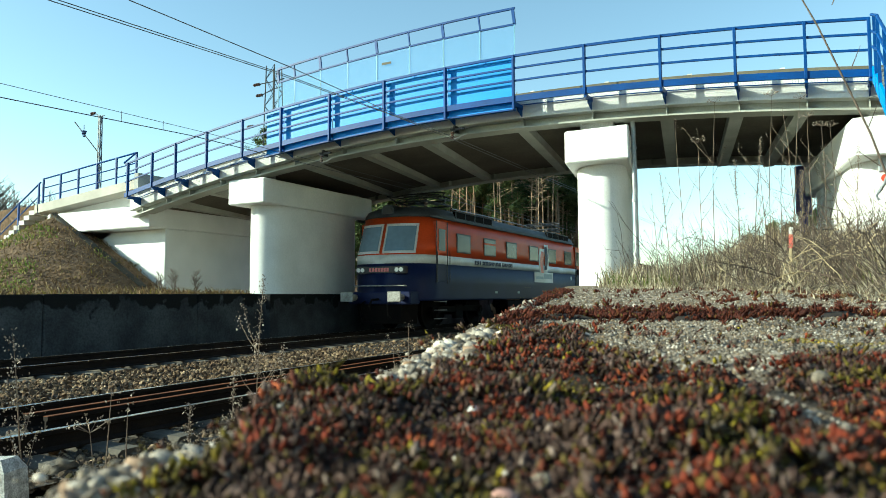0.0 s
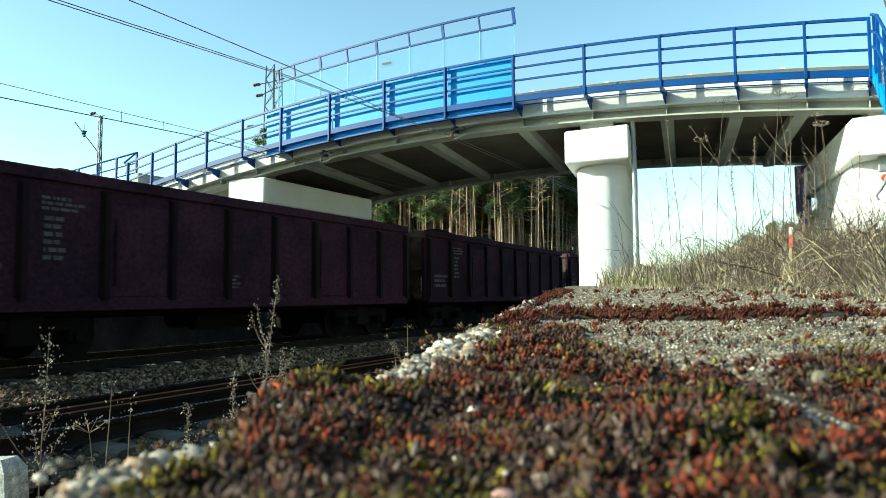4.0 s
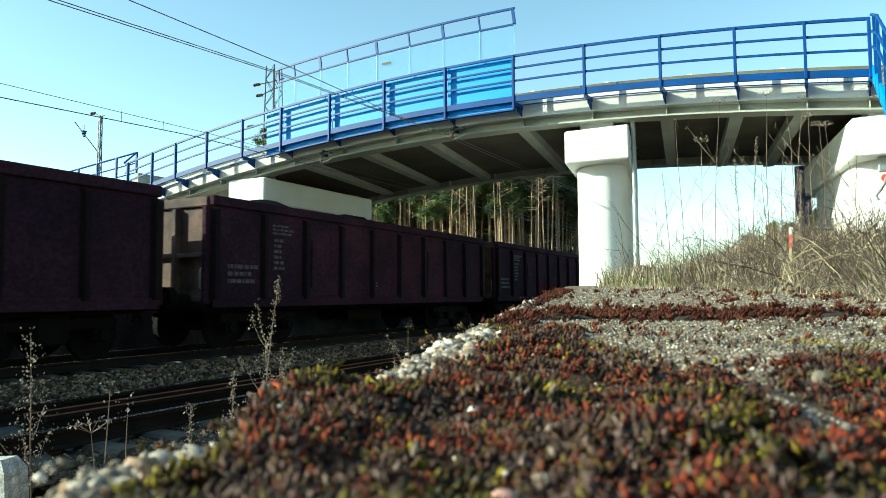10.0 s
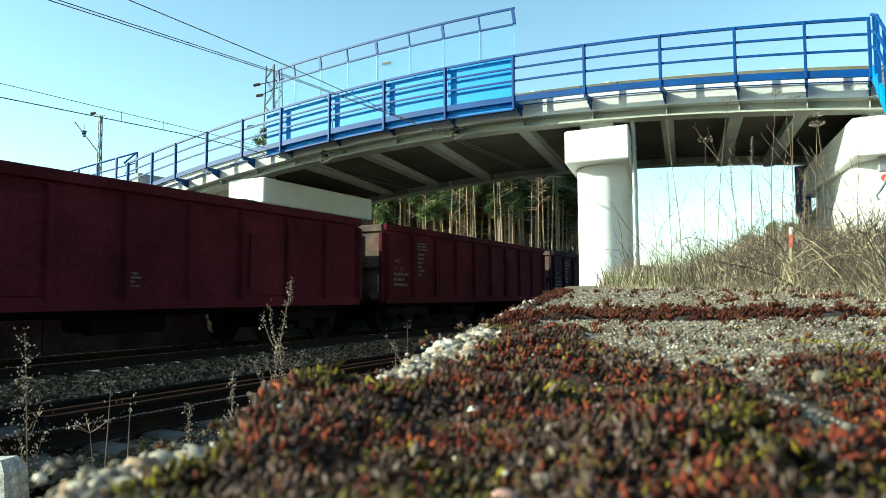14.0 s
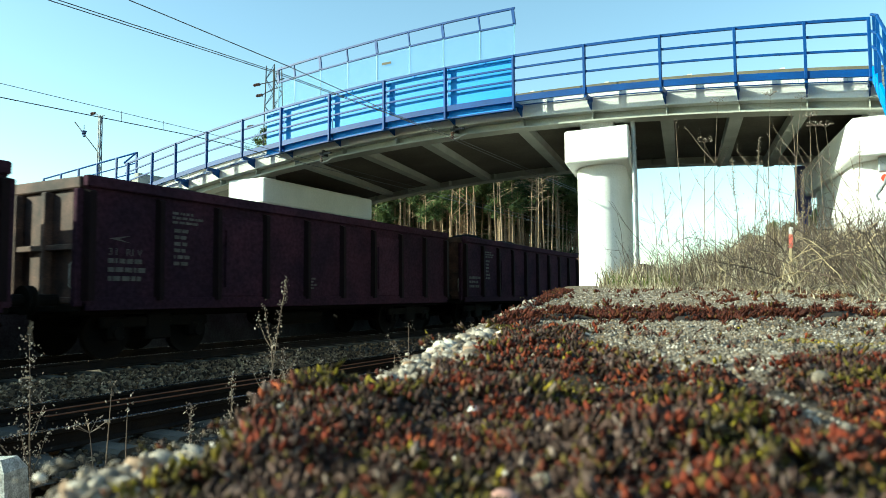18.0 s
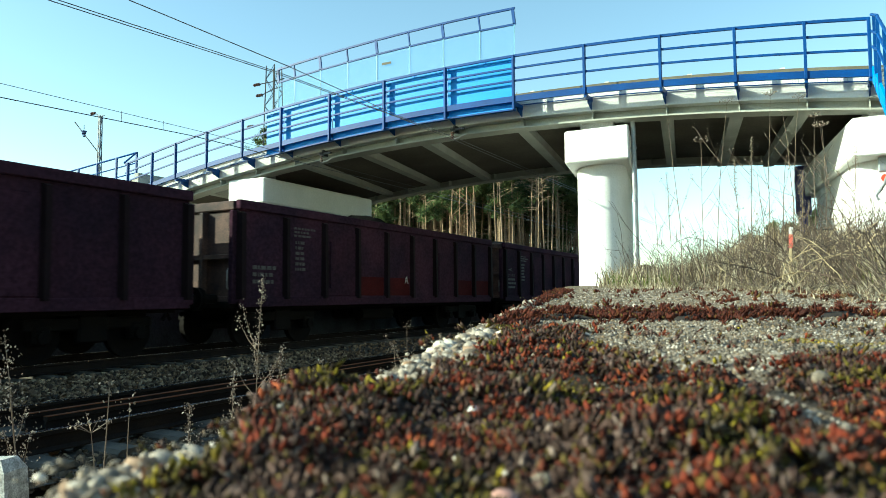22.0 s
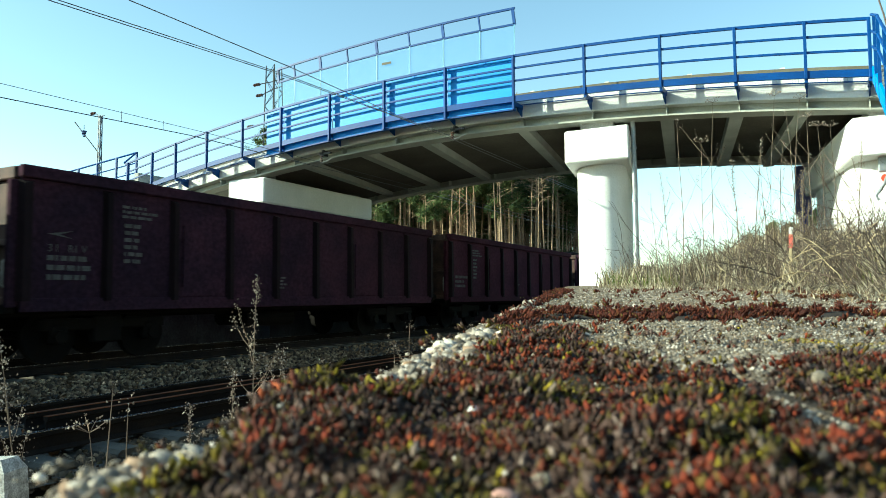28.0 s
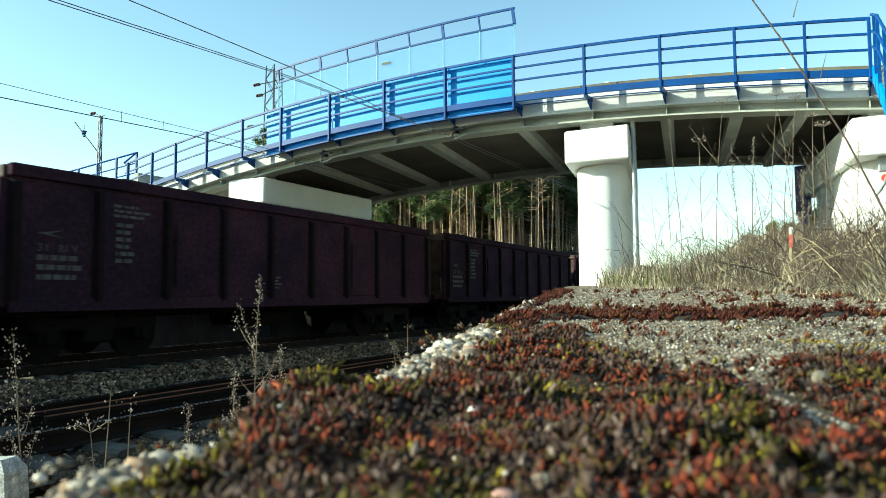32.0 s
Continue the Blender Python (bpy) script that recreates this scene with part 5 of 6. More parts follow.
# single larger pebbles
ROSE = mat("rose_pebble_stone", (0.50, 0.27, 0.22), 0.6, 0, 0.2, 60, 300, 0.2, dist=0.001)
BEIGE = mat("beige_pebble_stone", (0.26, 0.21, 0.155), 0.7, 0, 0.3, 60, 300, 0.2, dist=0.001)
CHALK = mat("white_pebble_stone", (0.60, 0.58, 0.55), 0.7, 0, 0.1, 60, 300, 0.2, dist=0.001)
for x, y, r, m_, col in ((0.0, 0.775, 0.0125, BEIGE, "beige"), (-0.243, 0.50, 0.0055, CHALK, "white"), (-0.137, 0.315, 0.0075, ROSE, "rose"), (-0.130, 0.352, 0.0075, BEIGE, "beige"), (-0.38, 0.745, 0.009, BEIGE, "beige"), (-0.03, 0.55, 0.0045, CHALK, "white")):
    b = B()
    b.loft([[(r * a * math.cos(t * 0.5236), r * 0.85 * a * math.sin(t * 0.5236), r * 0.75 * h) for t in range(12)] for a, h in ((0.4, -0.95), (0.8, -0.6), (1, 0), (0.85, 0.55), (0.5, 0.9), (0.2, 1.0))])
    for i, q in enumerate(b.v):
        k = 1 + 0.28 * noise.noise(Vector(q) * (1.4 / r) + Vector((x * 50, y * 50, 0)))
        b.v[i] = (q[0] * k, q[1] * k, q[2] * k)
    o = part("pebble", b, m_, smooth=True, at=pose(x, y, top_z(y) + swell(x, y) + r * 0.5, 0, 8, 40 * r * 100))
    tagged(o, "smooth " + col + " pebble lying among the moss", "pebble", "single pebbles")

# ---- ballast ----
BST = stone_templates(16, 6, 0.3, 9)


def stones(name, fields, k0, k1, material, label):
    """Crushed stone spread over some fields (x0, x1, y0, y1, count)."""
    pos, size = [], []
    for x0, x1, y0, y1, n_ in fields:
        for _ in range(n_):
            x, y = rs.uniform(x0, x1), rs.uniform(y0, y1)
            c = min(abs(x - TRACK_X), abs(x - SIDING_X))
            z = -0.24 if x > -5.7 else (-0.21 if c < 1.5 else -0.21 - (c - 1.5) * 0.10)
            if x > -4.9:
                z = land(x, y) + 0.005
            k = rs.uniform(k0, k1)
            pos.append((x, y, z + rs.uniform(-0.015, 0.02)))
            size.append((k, k * rs.uniform(0.7, 1.1), k))
    return strew(name, BST, pos, size, material, None, label, 0.5)


stones("ballast", ((-10.9, -7.55, -7, 3, 3500), (-7.2, -5.75, -7, 3, 1400), (-10.9, -7.55, 3, 14, 10000), (-10.9, -7.55, 14, 40, 4500), (-7.2, -5.75, 3, 12, 1600), (-14.5, -13.2, 5, 30, 2500), (-12.75, -11.4, 5, 25, 1800), (-5.7, -5.2, 2.2, 10, 900)), 0.02, 0.042, BALLAST, "brown-grey crushed stone ballast round the tracks")
stones("soil_clods", ((-5.6, -2.6, -5, 2.0, 3500), (-5.6, -4.0, 2.2, 9, 7000), (-5.55, -4.6, 9, 15, 900), (-4.0, -2.2, 1.5, 6, 4000)), 0.012, 0.034, SOILST, "dark brown soil clods and stones beside the platform")
b = B()
for x0, x1, z in ((-14.55, -9.3, -0.225), (-9.3, -4.9, -0.225)):
    nx, ny = 24, 160
    k0 = len(b.v)
    for j in range(ny + 1):
        y = -10 + 70 * j / ny
        for i in range(nx + 1):
            x = x0 + (x1 - x0) * i / nx
            c = min(abs(x - TRACK_X), abs(x - SIDING_X))
            b.v.append((x, y, (-0.225 if c < 1.5 else -0.225 - (c - 1.5) * 0.10) + rs.uniform(-0.008, 0.008)))
    b.f += [(k0 + j * (nx + 1) + i, k0 + j * (nx + 1) + i + 1, k0 + (j + 1) * (nx + 1) + i + 1, k0 + (j + 1) * (nx + 1) + i) for j in range(ny) for i in range(nx)]
BEDM = mat("ballast_bed", (0.085, 0.066, 0.048), 0.95, 0, 0.45, 14, 60, 1.0, (0.03, 0.024, 0.02), dist=0.03)
tagged(part("ballast_bed", b, BEDM), "bed of crushed stone under the tracks", "ballast", kind="structure")

# rusty guard rails lying between the rails of the near track
for x in (-6.40, -6.72):
    gr_ = part("guard_rail", B().loft([[(x + p, y, q) for p, q in ((-0.06, -0.17), (0.06, -0.17), (0.06, -0.155), (0.012, -0.13), (0.012, -0.05), (0.033, -0.04), (0.033, -0.006), (-0.033, -0.006), (-0.033, -0.04), (-0.012, -0.05), (-0.012, -0.13), (-0.06, -0.155))] for y in (4.0, 10, 40)]), RAILRUST)
    tagged(gr_, "rusty guard rail lying between the rails", "rail", "guard rails")
    # rust in two tones: bright on the lit top, shade painted into the sides
    part("rust_crust", B().box(x - 0.033, x + 0.033, 4.0, 40, -0.006, 0.0), RUST, gr_, "rust-orange head in a lit tone above shade-dark sides")
# white marker stone at the foot of the platform
ms = part("marker_stone", B().loft([[(-0.10, -0.07, 0), (0.10, -0.07, 0), (0.10, 0.07, 0), (-0.10, 0.07, 0)], [(-0.09, -0.065, 0.78), (0.09, -0.065, 0.78), (0.09, 0.065, 0.78), (-0.09, 0.065, 0.78)], [(-0.06, -0.045, 0.83), (0.06, -0.045, 0.83), (0.06, 0.045, 0.83), (-0.06, 0.045, 0.83)]]),
          mat("speckled_white_stone", (0.66, 0.66, 0.64), 0.85, 0, 0.5, 30, 140, 0.6, (0.35, 0.34, 0.32), dist=0.004), at=pose(-2.96, 1.70, -0.38, 0, -4, 20))
tagged(ms, "speckled white marker stone at the foot of the platform", "marker stone")

# ---- grass, brambles and weeds ----
def blade(seed, seg=4):
    """A grass blade one metre long, arching over."""
    r = random.Random(seed)
    bend, w = r.uniform(0.15, 0.9), 0.011
    v, f = [], []
    for i in range(seg + 1):
        t = i / seg
        ww = w * (1 - t) ** 0.7 + 0.001
        v += [(-ww, bend * t * t * 0.6, t * (1 - 0.25 * bend * t)), (ww, bend * t * t * 0.6, t * (1 - 0.25 * bend * t))]
        if i:
            f.append((2 * i - 2, 2 * i - 1, 2 * i + 1, 2 * i))
    return np.array(v), f


BLADES = [blade(i) for i in range(12)]


def meadow(d, l):
    """The front of the rough grass on the platform, as a line from the pier towards the near side."""
    return d > 11.0 - (l / max(d, 0.1) - 0.20) * 15.5 + 0.5 * wob(d * 0.9, l * 0.9, 1.0)


def right_z(x, y):
    return max(top_z(y), land(x, y)) if y < 19 else land(x, y)


def grass(name, n_, h0, h1, material, label, keep, wide=1.0, rng=rs):
    pos, size = [], []
    tries = 0
    while len(pos) < n_ and tries < n_ * 30:
        tries += 1
        d, a = 3.2 + 15.5 * rng.uniform() ** 1.15, rng.uniform(0.14, 0.80)
        l = a * d
        if not meadow(d, l) or not keep(d, a) or rng.uniform() > min(1, max(0.0, (a - 0.215) / 0.09)):
            continue
        x, y = plan(d, l)
        h = rng.uniform(h0, h1) * (0.55 + 0.55 * min(1, max(0, wob(x, y, 0.8, 3) + 0.6)))
        pos.append((x, y, right_z(x, y) - 0.02))
        size.append((wide * (0.22 + 0.04 * d), h, h))
    return strew(name, BLADES, pos, size, material, None, label, 0.22, rng=rng)


grass("dry_grass", 25000, 0.18, 0.60, STRAW, "tall dry straw-coloured grass beside the bridge pier", lambda d, a: True)
grass("dry_litter", 19000, 0.08, 0.27, STRAW, "short dry grass and litter on the platform", lambda d, a: d < 10, 1.2)
grass("green_grass", 2600, 0.15, 0.38, GREENGRASS, "fresh green grass at the foot of the pier", lambda d, a: (0.24 < a < 0.34 and d < 12) or (0.60 < a and d < 8 and rs.uniform() < 0.5))
# a far stand of tall thin stems on the rise behind the brambles
pos, size = [], []
while len(pos) < 6500:
    d, a = rs.uniform(9.5, 13.5), rs.uniform(0.36, 0.72)
    if rs.uniform() > (a - 0.36) / 0.06:
        continue
    x, y = plan(d, a * d)
    h = rs.uniform(0.45, 1.0) * (0.75 + 0.4 * wob(x, y, 0.9, 7)) * min(1.0, 0.55 + (a - 0.36) * 5)
    pos.append((x, y, right_z(x, y) - 0.02)), size.append((0.32, h * 0.6, h))
STAND = palette("tall_dry_stems", [(40, (0.36, 0.275, 0.175)), (25, (0.22, 0.16, 0.10)), (25, (0.50, 0.42, 0.29)), (10, (0.12, 0.085, 0.06))], 0.8, 20, 0.3, 0)
strew("tall_stems", BLADES, pos, size, STAND, None, "stand of tall thin brown stems on the rise", 0.14)
TURF = palette("brown_turf", [(38, (0.19, 0.125, 0.065)), (36, (0.095, 0.062, 0.034)), (14, (0.34, 0.26, 0.15)), (12, (0.17, 0.14, 0.035))], 0.8, 20, 0.3, 0)
# a hem of turf on the far terrace and the earth cone
pos, size = [], []
for _ in range(30000):
    x, y = rs.uniform(-33, -14.9), rs.uniform(3, 16.4)
    h = rs.uniform(0.04, 0.15) * (1 + 0.8 * wob(x, y, 1.3, 4)) if cone_z(x, y) > 1.3 else rs.uniform(0.06, 0.26)
    pos.append((x, y, land(x, y) - 0.02)), size.append((1.5, h * 1.5, h))
strew("bank_turf", BLADES, pos, size, TURF, None, "dry turf on the bank beside the abutment", 0.4)
pos, size = [], []
for _ in range(5000):
    x, y = rs.uniform(-28, -21), rs.uniform(11, 15.6)
    if wob(x, y, 0.6, 2) > 0.12:
        h = rs.uniform(0.05, 0.14)
        pos.append((x, y, land(x, y) - 0.02)), size.append((2.2, h, h))
strew("bank_grass", BLADES, pos, size, GREENGRASS, None, "patches of green grass on the bank", 0.4)
# a tangle of thin twigs
def twig(seed):
    r = random.Random(seed)
    b = B()
    p = Vector((0, 0, 0))
    pts = [p]
    d = Vector((r.uniform(-0.5, 0.5), r.uniform(-0.5, 0.5), 1)).normalized()
    for _ in range(4):
        d = (d + Vector((r.uniform(-0.3, 0.3), r.uniform(-0.3, 0.3), r.uniform(-0.2, 0.1)))).normalized()
        p = p + d * 0.27
        pts.append(p)
    b.tube(pts, [0.006, 0.005, 0.004, 0.003, 0.0015], 4)
    for i in (1, 2, 3):
        q = pts[i] + Vector((r.uniform(-0.25, 0.25), r.uniform(-0.25, 0.25), r.uniform(0.05, 0.25)))
        b.tube([pts[i], q], [0.003, 0.0015], 4)
    return np.array(b.v), b.f


pos, size = [], []
while len(pos) < 2400:
    d, a = rs.uniform(4.0, 12), rs.uniform(0.26, 0.80)
    if d > 10.8 - (a - 0.20) * 15.5:
        x, y = plan(d, a * d)
        k = rs.uniform(0.2, 0.75)
        pos.append((x, y, right_z(x, y) - 0.02)), size.append((k, k, k))
strew("twig_tangle", [twig(i) for i in range(10)], pos, size, CANE, None, "tangle of thin brown leafless twigs", 0.5)
# stalks and litter creeping out over the slab in front of the grass
pos, size = [], []
while len(pos) < 7000:
    a = rs.uniform(0.24, 0.80)
    d = 11.0 - (a - 0.20) * 15.5 - rs.exponential(0.45) + rs.uniform(-0.1, 0.6)
    if d > 2.6:
        x, y = plan(d, a * d)
        k = rs.uniform(0.12, 0.42)
        pos.append((x, y, right_z(x, y) + 0.006)), size.append((0.30, k, k * rs.uniform(0.03, 0.30)))
strew("strewn_stalks", BLADES, pos, size, STRAW, None, "dry stalks and grass litter strewn over the slab", 0.10)
pos, size = [], []
while len(pos) < 700:
    a = rs.uniform(0.34, 0.80)
    d = 11.0 - (a - 0.20) * 15.5 - rs.exponential(0.4) + rs.uniform(0, 0.8)
    if d > 2.8:
        x, y = plan(d, a * d)
        k = rs.uniform(0.15, 0.5)
        pos.append((x, y, right_z(x, y) - 0.01)), size.append((k, k, k * rs.uniform(0.25, 0.8)))
strew("low_twigs", [twig(i + 20) for i in range(8)], pos, size, CANE, None, "low dark leafless twigs lying over the slab", 0.7)
# fallen leaves under the brambles
LEAF = [(np.array([(0, -1, 0), (0.55, 0, 0.25), (0, 1, 0), (-0.55, 0, 0.2), (0, 0, -0.05)]), [(0, 1, 4), (1, 2, 4), (2, 3, 4), (3, 0, 4)])]
pos, size = [], []
while len(pos) < 900:
    d, a = rs.uniform(3.4, 8), rs.uniform(0.47, 0.75)
    if d > 10.2 - (a - 0.20) * 15.5 - rs.uniform(0, 1.8) + 0.8 * wob(a * 20, d, 0.5):
        x, y = plan(d, a * d)
        k = rs.uniform(0.012, 0.03)
        pos.append((x, y, right_z(x, y) + 0.012)), size.append((k, k, k))
strew("leaf_litter", LEAF, pos, size, FALLEN, None, "brown fallen leaves under the brambles", 0.3)


def cane(rng, x, y, z, span, rise, material, r0=0.006):
    """An arching bramble cane with side shoots."""
    a = rng.uniform(0, 6.283)
    pts = []
    for i in range(9):
        t = i / 8
        pts.append((x + math.cos(a) * span * t + rng.uniform(-0.03, 0.03), y + math.sin(a) * span * t + rng.uniform(-0.03, 0.03), z + rise * math.sin(math.pi * min(1, t * 1.02)) ** 0.8 + rng.uniform(-0.02, 0.02)))
    out = [B().tube(pts, [r0 * (1 - 0.6 * i / 8) for i in range(9)], 5)]
    for i in range(2, 8):
        if rng.random() < 0.8:
            p = Vector(pts[i])
            q = p + Vector((rng.uniform(-0.25, 0.25), rng.uniform(-0.25, 0.25), rng.uniform(-0.02, 0.25)))
            out.append(B().tube([p, (p + q) / 2 + Vector((0, 0, 0.03)), q], [r0 * 0.5, r0 * 0.4, r0 * 0.2], 4))
    return out


rng = random.Random(12)
for i in range(46):
    d, a = rng.uniform(4.0, 6.0), rng.uniform(0.46, 0.78)
    if d < 10.6 - (a - 0.20) * 15.5:
        continue
    x, y = plan(d, a * d)
    o = thing("reed_blade", "bleached broad grass blade bent over the litter", "grass blade", "bleached blades")
    az, ln, rise = rng.uniform(0, 6.28), rng.uniform(0.3, 0.8), rng.uniform(0.15, 0.45)
    b = B()
    L = []
    for k in range(8):
        t = k / 7
        c = Vector((x + math.cos(az) * ln * t, y + math.sin(az) * ln * t, right_z(x, y) + rise * math.sin(math.pi * t ** 0.8) + 0.01))
        sd = Vector((-math.sin(az), math.cos(az), 0.3)) * (0.012 * (1 - t) + 0.003)
        L.append([tuple(c - sd), tuple(c + sd), tuple(c + sd + Vector((0, 0, 0.002))), tuple(c - sd + Vector((0, 0, 0.002)))])
    part("blade", b.loft(L), PALECANE, o)
rng = random.Random(8)
for i in range(150):
    d, a = rng.uniform(4.0, 8.5), rng.uniform(0.36, 0.80)
    if d < 10.4 - (a - 0.20) * 15.5:
        continue
    x, y = plan(d, a * d)
    pale = rng.random() < 0.16
    m_ = PALECANE if pale else CANE
    b = cane(rng, x, y, right_z(x, y) - 0.02, rng.uniform(0.5, 1.5), rng.uniform(0.15, 0.6), m_, rng.uniform(0.0025, 0.0055) * (1.5 if pale else 1))
    o = thing("bramble", "bleached bramble cane arching over the litter" if pale else "brown leafless bramble cane among dry grass", "bramble", "bramble canes")
    part("cane", b[0], m_, o)
    for sh in b[1:]:
        part("shoot", sh, m_, o)


def weed(name, height, seed, label, heads="spike", branches=4, lean=0.03, group="dry weeds"):
    """A dry weed with a stem, branches and seed heads; its origin at its foot."""
    r = random.Random(seed)
    w = thing(name, label, "weed", group)
    la = r.uniform(0, 6.28)
    path = [(math.cos(la) * lean * height * t * t + r.uniform(-0.008, 0.008), math.sin(la) * lean * height * t * t + r.uniform(-0.008, 0.008), height * t) for t in (0, 0.2, 0.4, 0.6, 0.8, 1)]
    part("stem", B().tube(path, [0.006, 0.005, 0.0045, 0.0038, 0.003, 0.0015], 5), STALK, w)
    sp, ss = [], []

    def bunch(p, n_, rad, up):
        for _ in range(n_):
            sp.append((p[0] + r.gauss(0, rad), p[1] + r.gauss(0, rad), p[2] + r.gauss(0, up)))
            k = r.uniform(0.0020, 0.0048)
            ss.append((k, k, k * 1.5))
    at_ = lambda t: Vector(path[min(4, int(t * 5))]).lerp(Vector(path[min(5, int(t * 5) + 1)]), t * 5 - int(t * 5) if t < 1 else 1)
    for k in range(branches):
        t = r.uniform(0.3, 0.75)
        p, a, ln = at_(t), r.uniform(0, 6.28), height * r.uniform(0.12, 0.3)
        q = p + Vector((math.cos(a) * ln * 0.55, math.sin(a) * ln * 0.55, ln * 0.8))
        part("branch", B().tube([p, p.lerp(q, 0.5) + Vector((0, 0, -0.02)), q], [0.003, 0.0025, 0.001], 4), STALK, w)
        bunch(q, 12 if heads != "umbel" else 5, 0.012, 0.03)
        for j in range(14 if heads != "umbel" else 0):
            bunch(p.lerp(q, r.uniform(0.35, 1.0)), 1, 0.008, 0.012)
    if heads == "spike":
        for j in range(190):
            p = at_(r.uniform(0.60, 1.0))
            bunch(p, 1, 0.013, 0.01)
        for j in range(40):
            bunch(at_(r.uniform(0.2, 0.66)), 1, 0.05, 0.02)
    elif heads == "plume":
        for j in range(260):
            t = r.uniform(0.45, 1.0)
            p = at_(t)
            bunch((p[0], p[1], p[2]), 1, 0.07 * (1.15 - t) + 0.01, 0.02)
    elif heads == "umbel":
        p = Vector(path[-1])
        um = B()
        for j in range(9):
            a = 6.28 * j / 9
            q = p + Vector((math.cos(a) * 0.07, math.sin(a) * 0.07, r.uniform(0.02, 0.06)))
            um.tube([p, q], 0.0015, 4)
            bunch(q, 5, 0.012, 0.006)
        part("umbel", um, STALK, w)
    else:
        bunch(path[-1], 14, 0.02, 0.03)
    strew("seed_head", stone_templates(4, 5, 0.3, seed), sp, ss, SEED, w, "greyish dry seed heads", 0.5)
    return w


WEEDS = [("tall_weed", -3.07, 3.23, 1.56, "spike", 9, 1), ("plumed_weed", -3.27, 2.00, 1.28, "plume", 5, 2), ("thin_weed", -2.92, 2.10, 1.02, "tip", 0, 3), ("thin_weed", -2.80, 2.12, 0.94, "tip", 0, 4),
         ("small_weed", -2.75, 1.95, 0.86, "umbel", 0, 5), ("low_weed", -3.17, 2.83, 0.84, "spike", 3, 6), ("low_weed", -3.05, 2.95, 0.72, "tip", 6, 7), ("low_weed", -3.3, 3.75, 0.90, "spike", 3, 8),
         ("low_weed", -3.25, 4.15, 0.96, "tip", 4, 9), ("low_weed", -3.1, 5.15, 1.20, "tip", 9, 10), ("low_weed", -3.15, 5.0, 1.02, "tip", 7, 11), ("low_weed", -3.1, 5.7, 1.10, "spike", 3, 12), ("low_weed", -3.1, 6.3, 1.16, "spike", 3, 13), ("low_weed", -3.02, 3.38, 1.12, "spike", 6, 14), ("low_weed", -2.92, 3.12, 0.86, "spike", 4, 15), ("low_weed", -3.14, 3.12, 0.98, "spike", 5, 16)]
weeds = []
for nm, x, y, h, heads, br, sd in WEEDS:
    o = weed("dry_weed", h, sd, "dry seeding weed growing between track and platform", heads, br)
    o.matrix_basis = pose(x, y, -0.33)
    weeds.append(o)
TALL = [(8.0, 0.348, 1.98, "tip"), (7.6, 0.378, 1.66, "umbel"), (8.2, 0.395, 2.20, "umbel"), (7.0, 0.43, 1.35, "spike"), (7.4, 0.45, 1.62, "spike"), (8.4, 0.475, 2.25, "umbel"), (7.8, 0.49, 1.60, "tip"), (8.6, 0.508, 2.22, "umbel"), (7.9, 0.515, 2.0, "tip"), (8.2, 0.54, 1.95, "umbel"), (7.7, 0.557, 1.78, "umbel"), (8.1, 0.572, 1.80, "umbel"), (7.2, 0.60, 1.5, "spike"), (8.8, 0.33, 1.5, "spike"), (9.4, 0.31, 1.3, "tip"), (6.6, 0.47, 1.15, "tip"), (6.2, 0.52, 1.1, "spike")]
for i, (d, a, h, heads) in enumerate(TALL):
    x, y = plan(d, a * d)
    o = weed("dry_weed", h, 50 + i, "tall dry weed stalk standing in the grass", heads, 2 if heads == "tip" else 4, 0.05, "tall weeds")
    o.matrix_basis = pose(x, y, right_z(x, y) - 0.02)
    weeds.append(o)
# a long cane that the wind brings in and takes away
x, y = plan(2.0, 0.70 * 2.0)
wild = thing("swaying_cane", "long dark leafless bramble cane swaying beside the platform", "bramble", at=pose(x, y, 1.0))
part("cane", B().tube([(0, 0, 0), (0.02, 0, 0.3), (0.0, 0, 0.6), (-0.05, 0, 0.95), (-0.13, 0, 1.35)], [0.004, 0.0035, 0.003, 0.0025, 0.0012], 6), CANE, wild)
for z in (0.35, 0.5, 0.62, 0.8, 1.0):
    part("twig", B().tube([(0, 0, z), (0.04 * (-1) ** int(z * 10), 0.02, z + 0.06)], [0.0018, 0.0008], 4), CANE, wild)
# red and white marker peg in the grass
x, y = plan(6.6, 0.502 * 6.6)
peg = thing("marker_peg", "faded red survey peg standing in dry grass", "peg", at=pose(x, y, right_z(x, y), 0, 2, 0))
part("shaft", B().box(-0.015, 0.015, -0.015, 0.015, -0.05, 0.40, 0.004), PALECANE, peg)
part("red_band", B().box(-0.019, 0.019, -0.019, 0.019, 0.40, 0.53, 0.004), mat("faded_red_paint", (0.55, 0.12, 0.09), 0.7), peg, "faded red painted band")
part("head", B().box(-0.019, 0.019, -0.019, 0.019, 0.532, 0.60, 0.006), LWHITE, peg, "white painted head")

# ---- trees ----
BARKLOW = mat("grey_pine_bark", (0.27, 0.20, 0.14), 0.95, 0, 0.4, 5, 30, 0.6, (0.13, 0.10, 0.072), 0.25, dist=0.03)
BARKHIGH = mat("orange_pine_bark", (0.38, 0.26, 0.165), 0.9, 0, 0.3, 5, 30, 0.4, (0.20, 0.14, 0.09), 0.25, dist=0.02)
NEEDLE = palette("pine_needles", [(40, (0.095, 0.135, 0.055)), (35, (0.14, 0.175, 0.070)), (25, (0.055, 0.085, 0.038))], 0.6, 5, 0.3, 0)
TWIG = mat("bare_twigs", (0.20, 0.17, 0.15), 0.9, 0, 0.2, 5, 30, 0, None, 0.3)


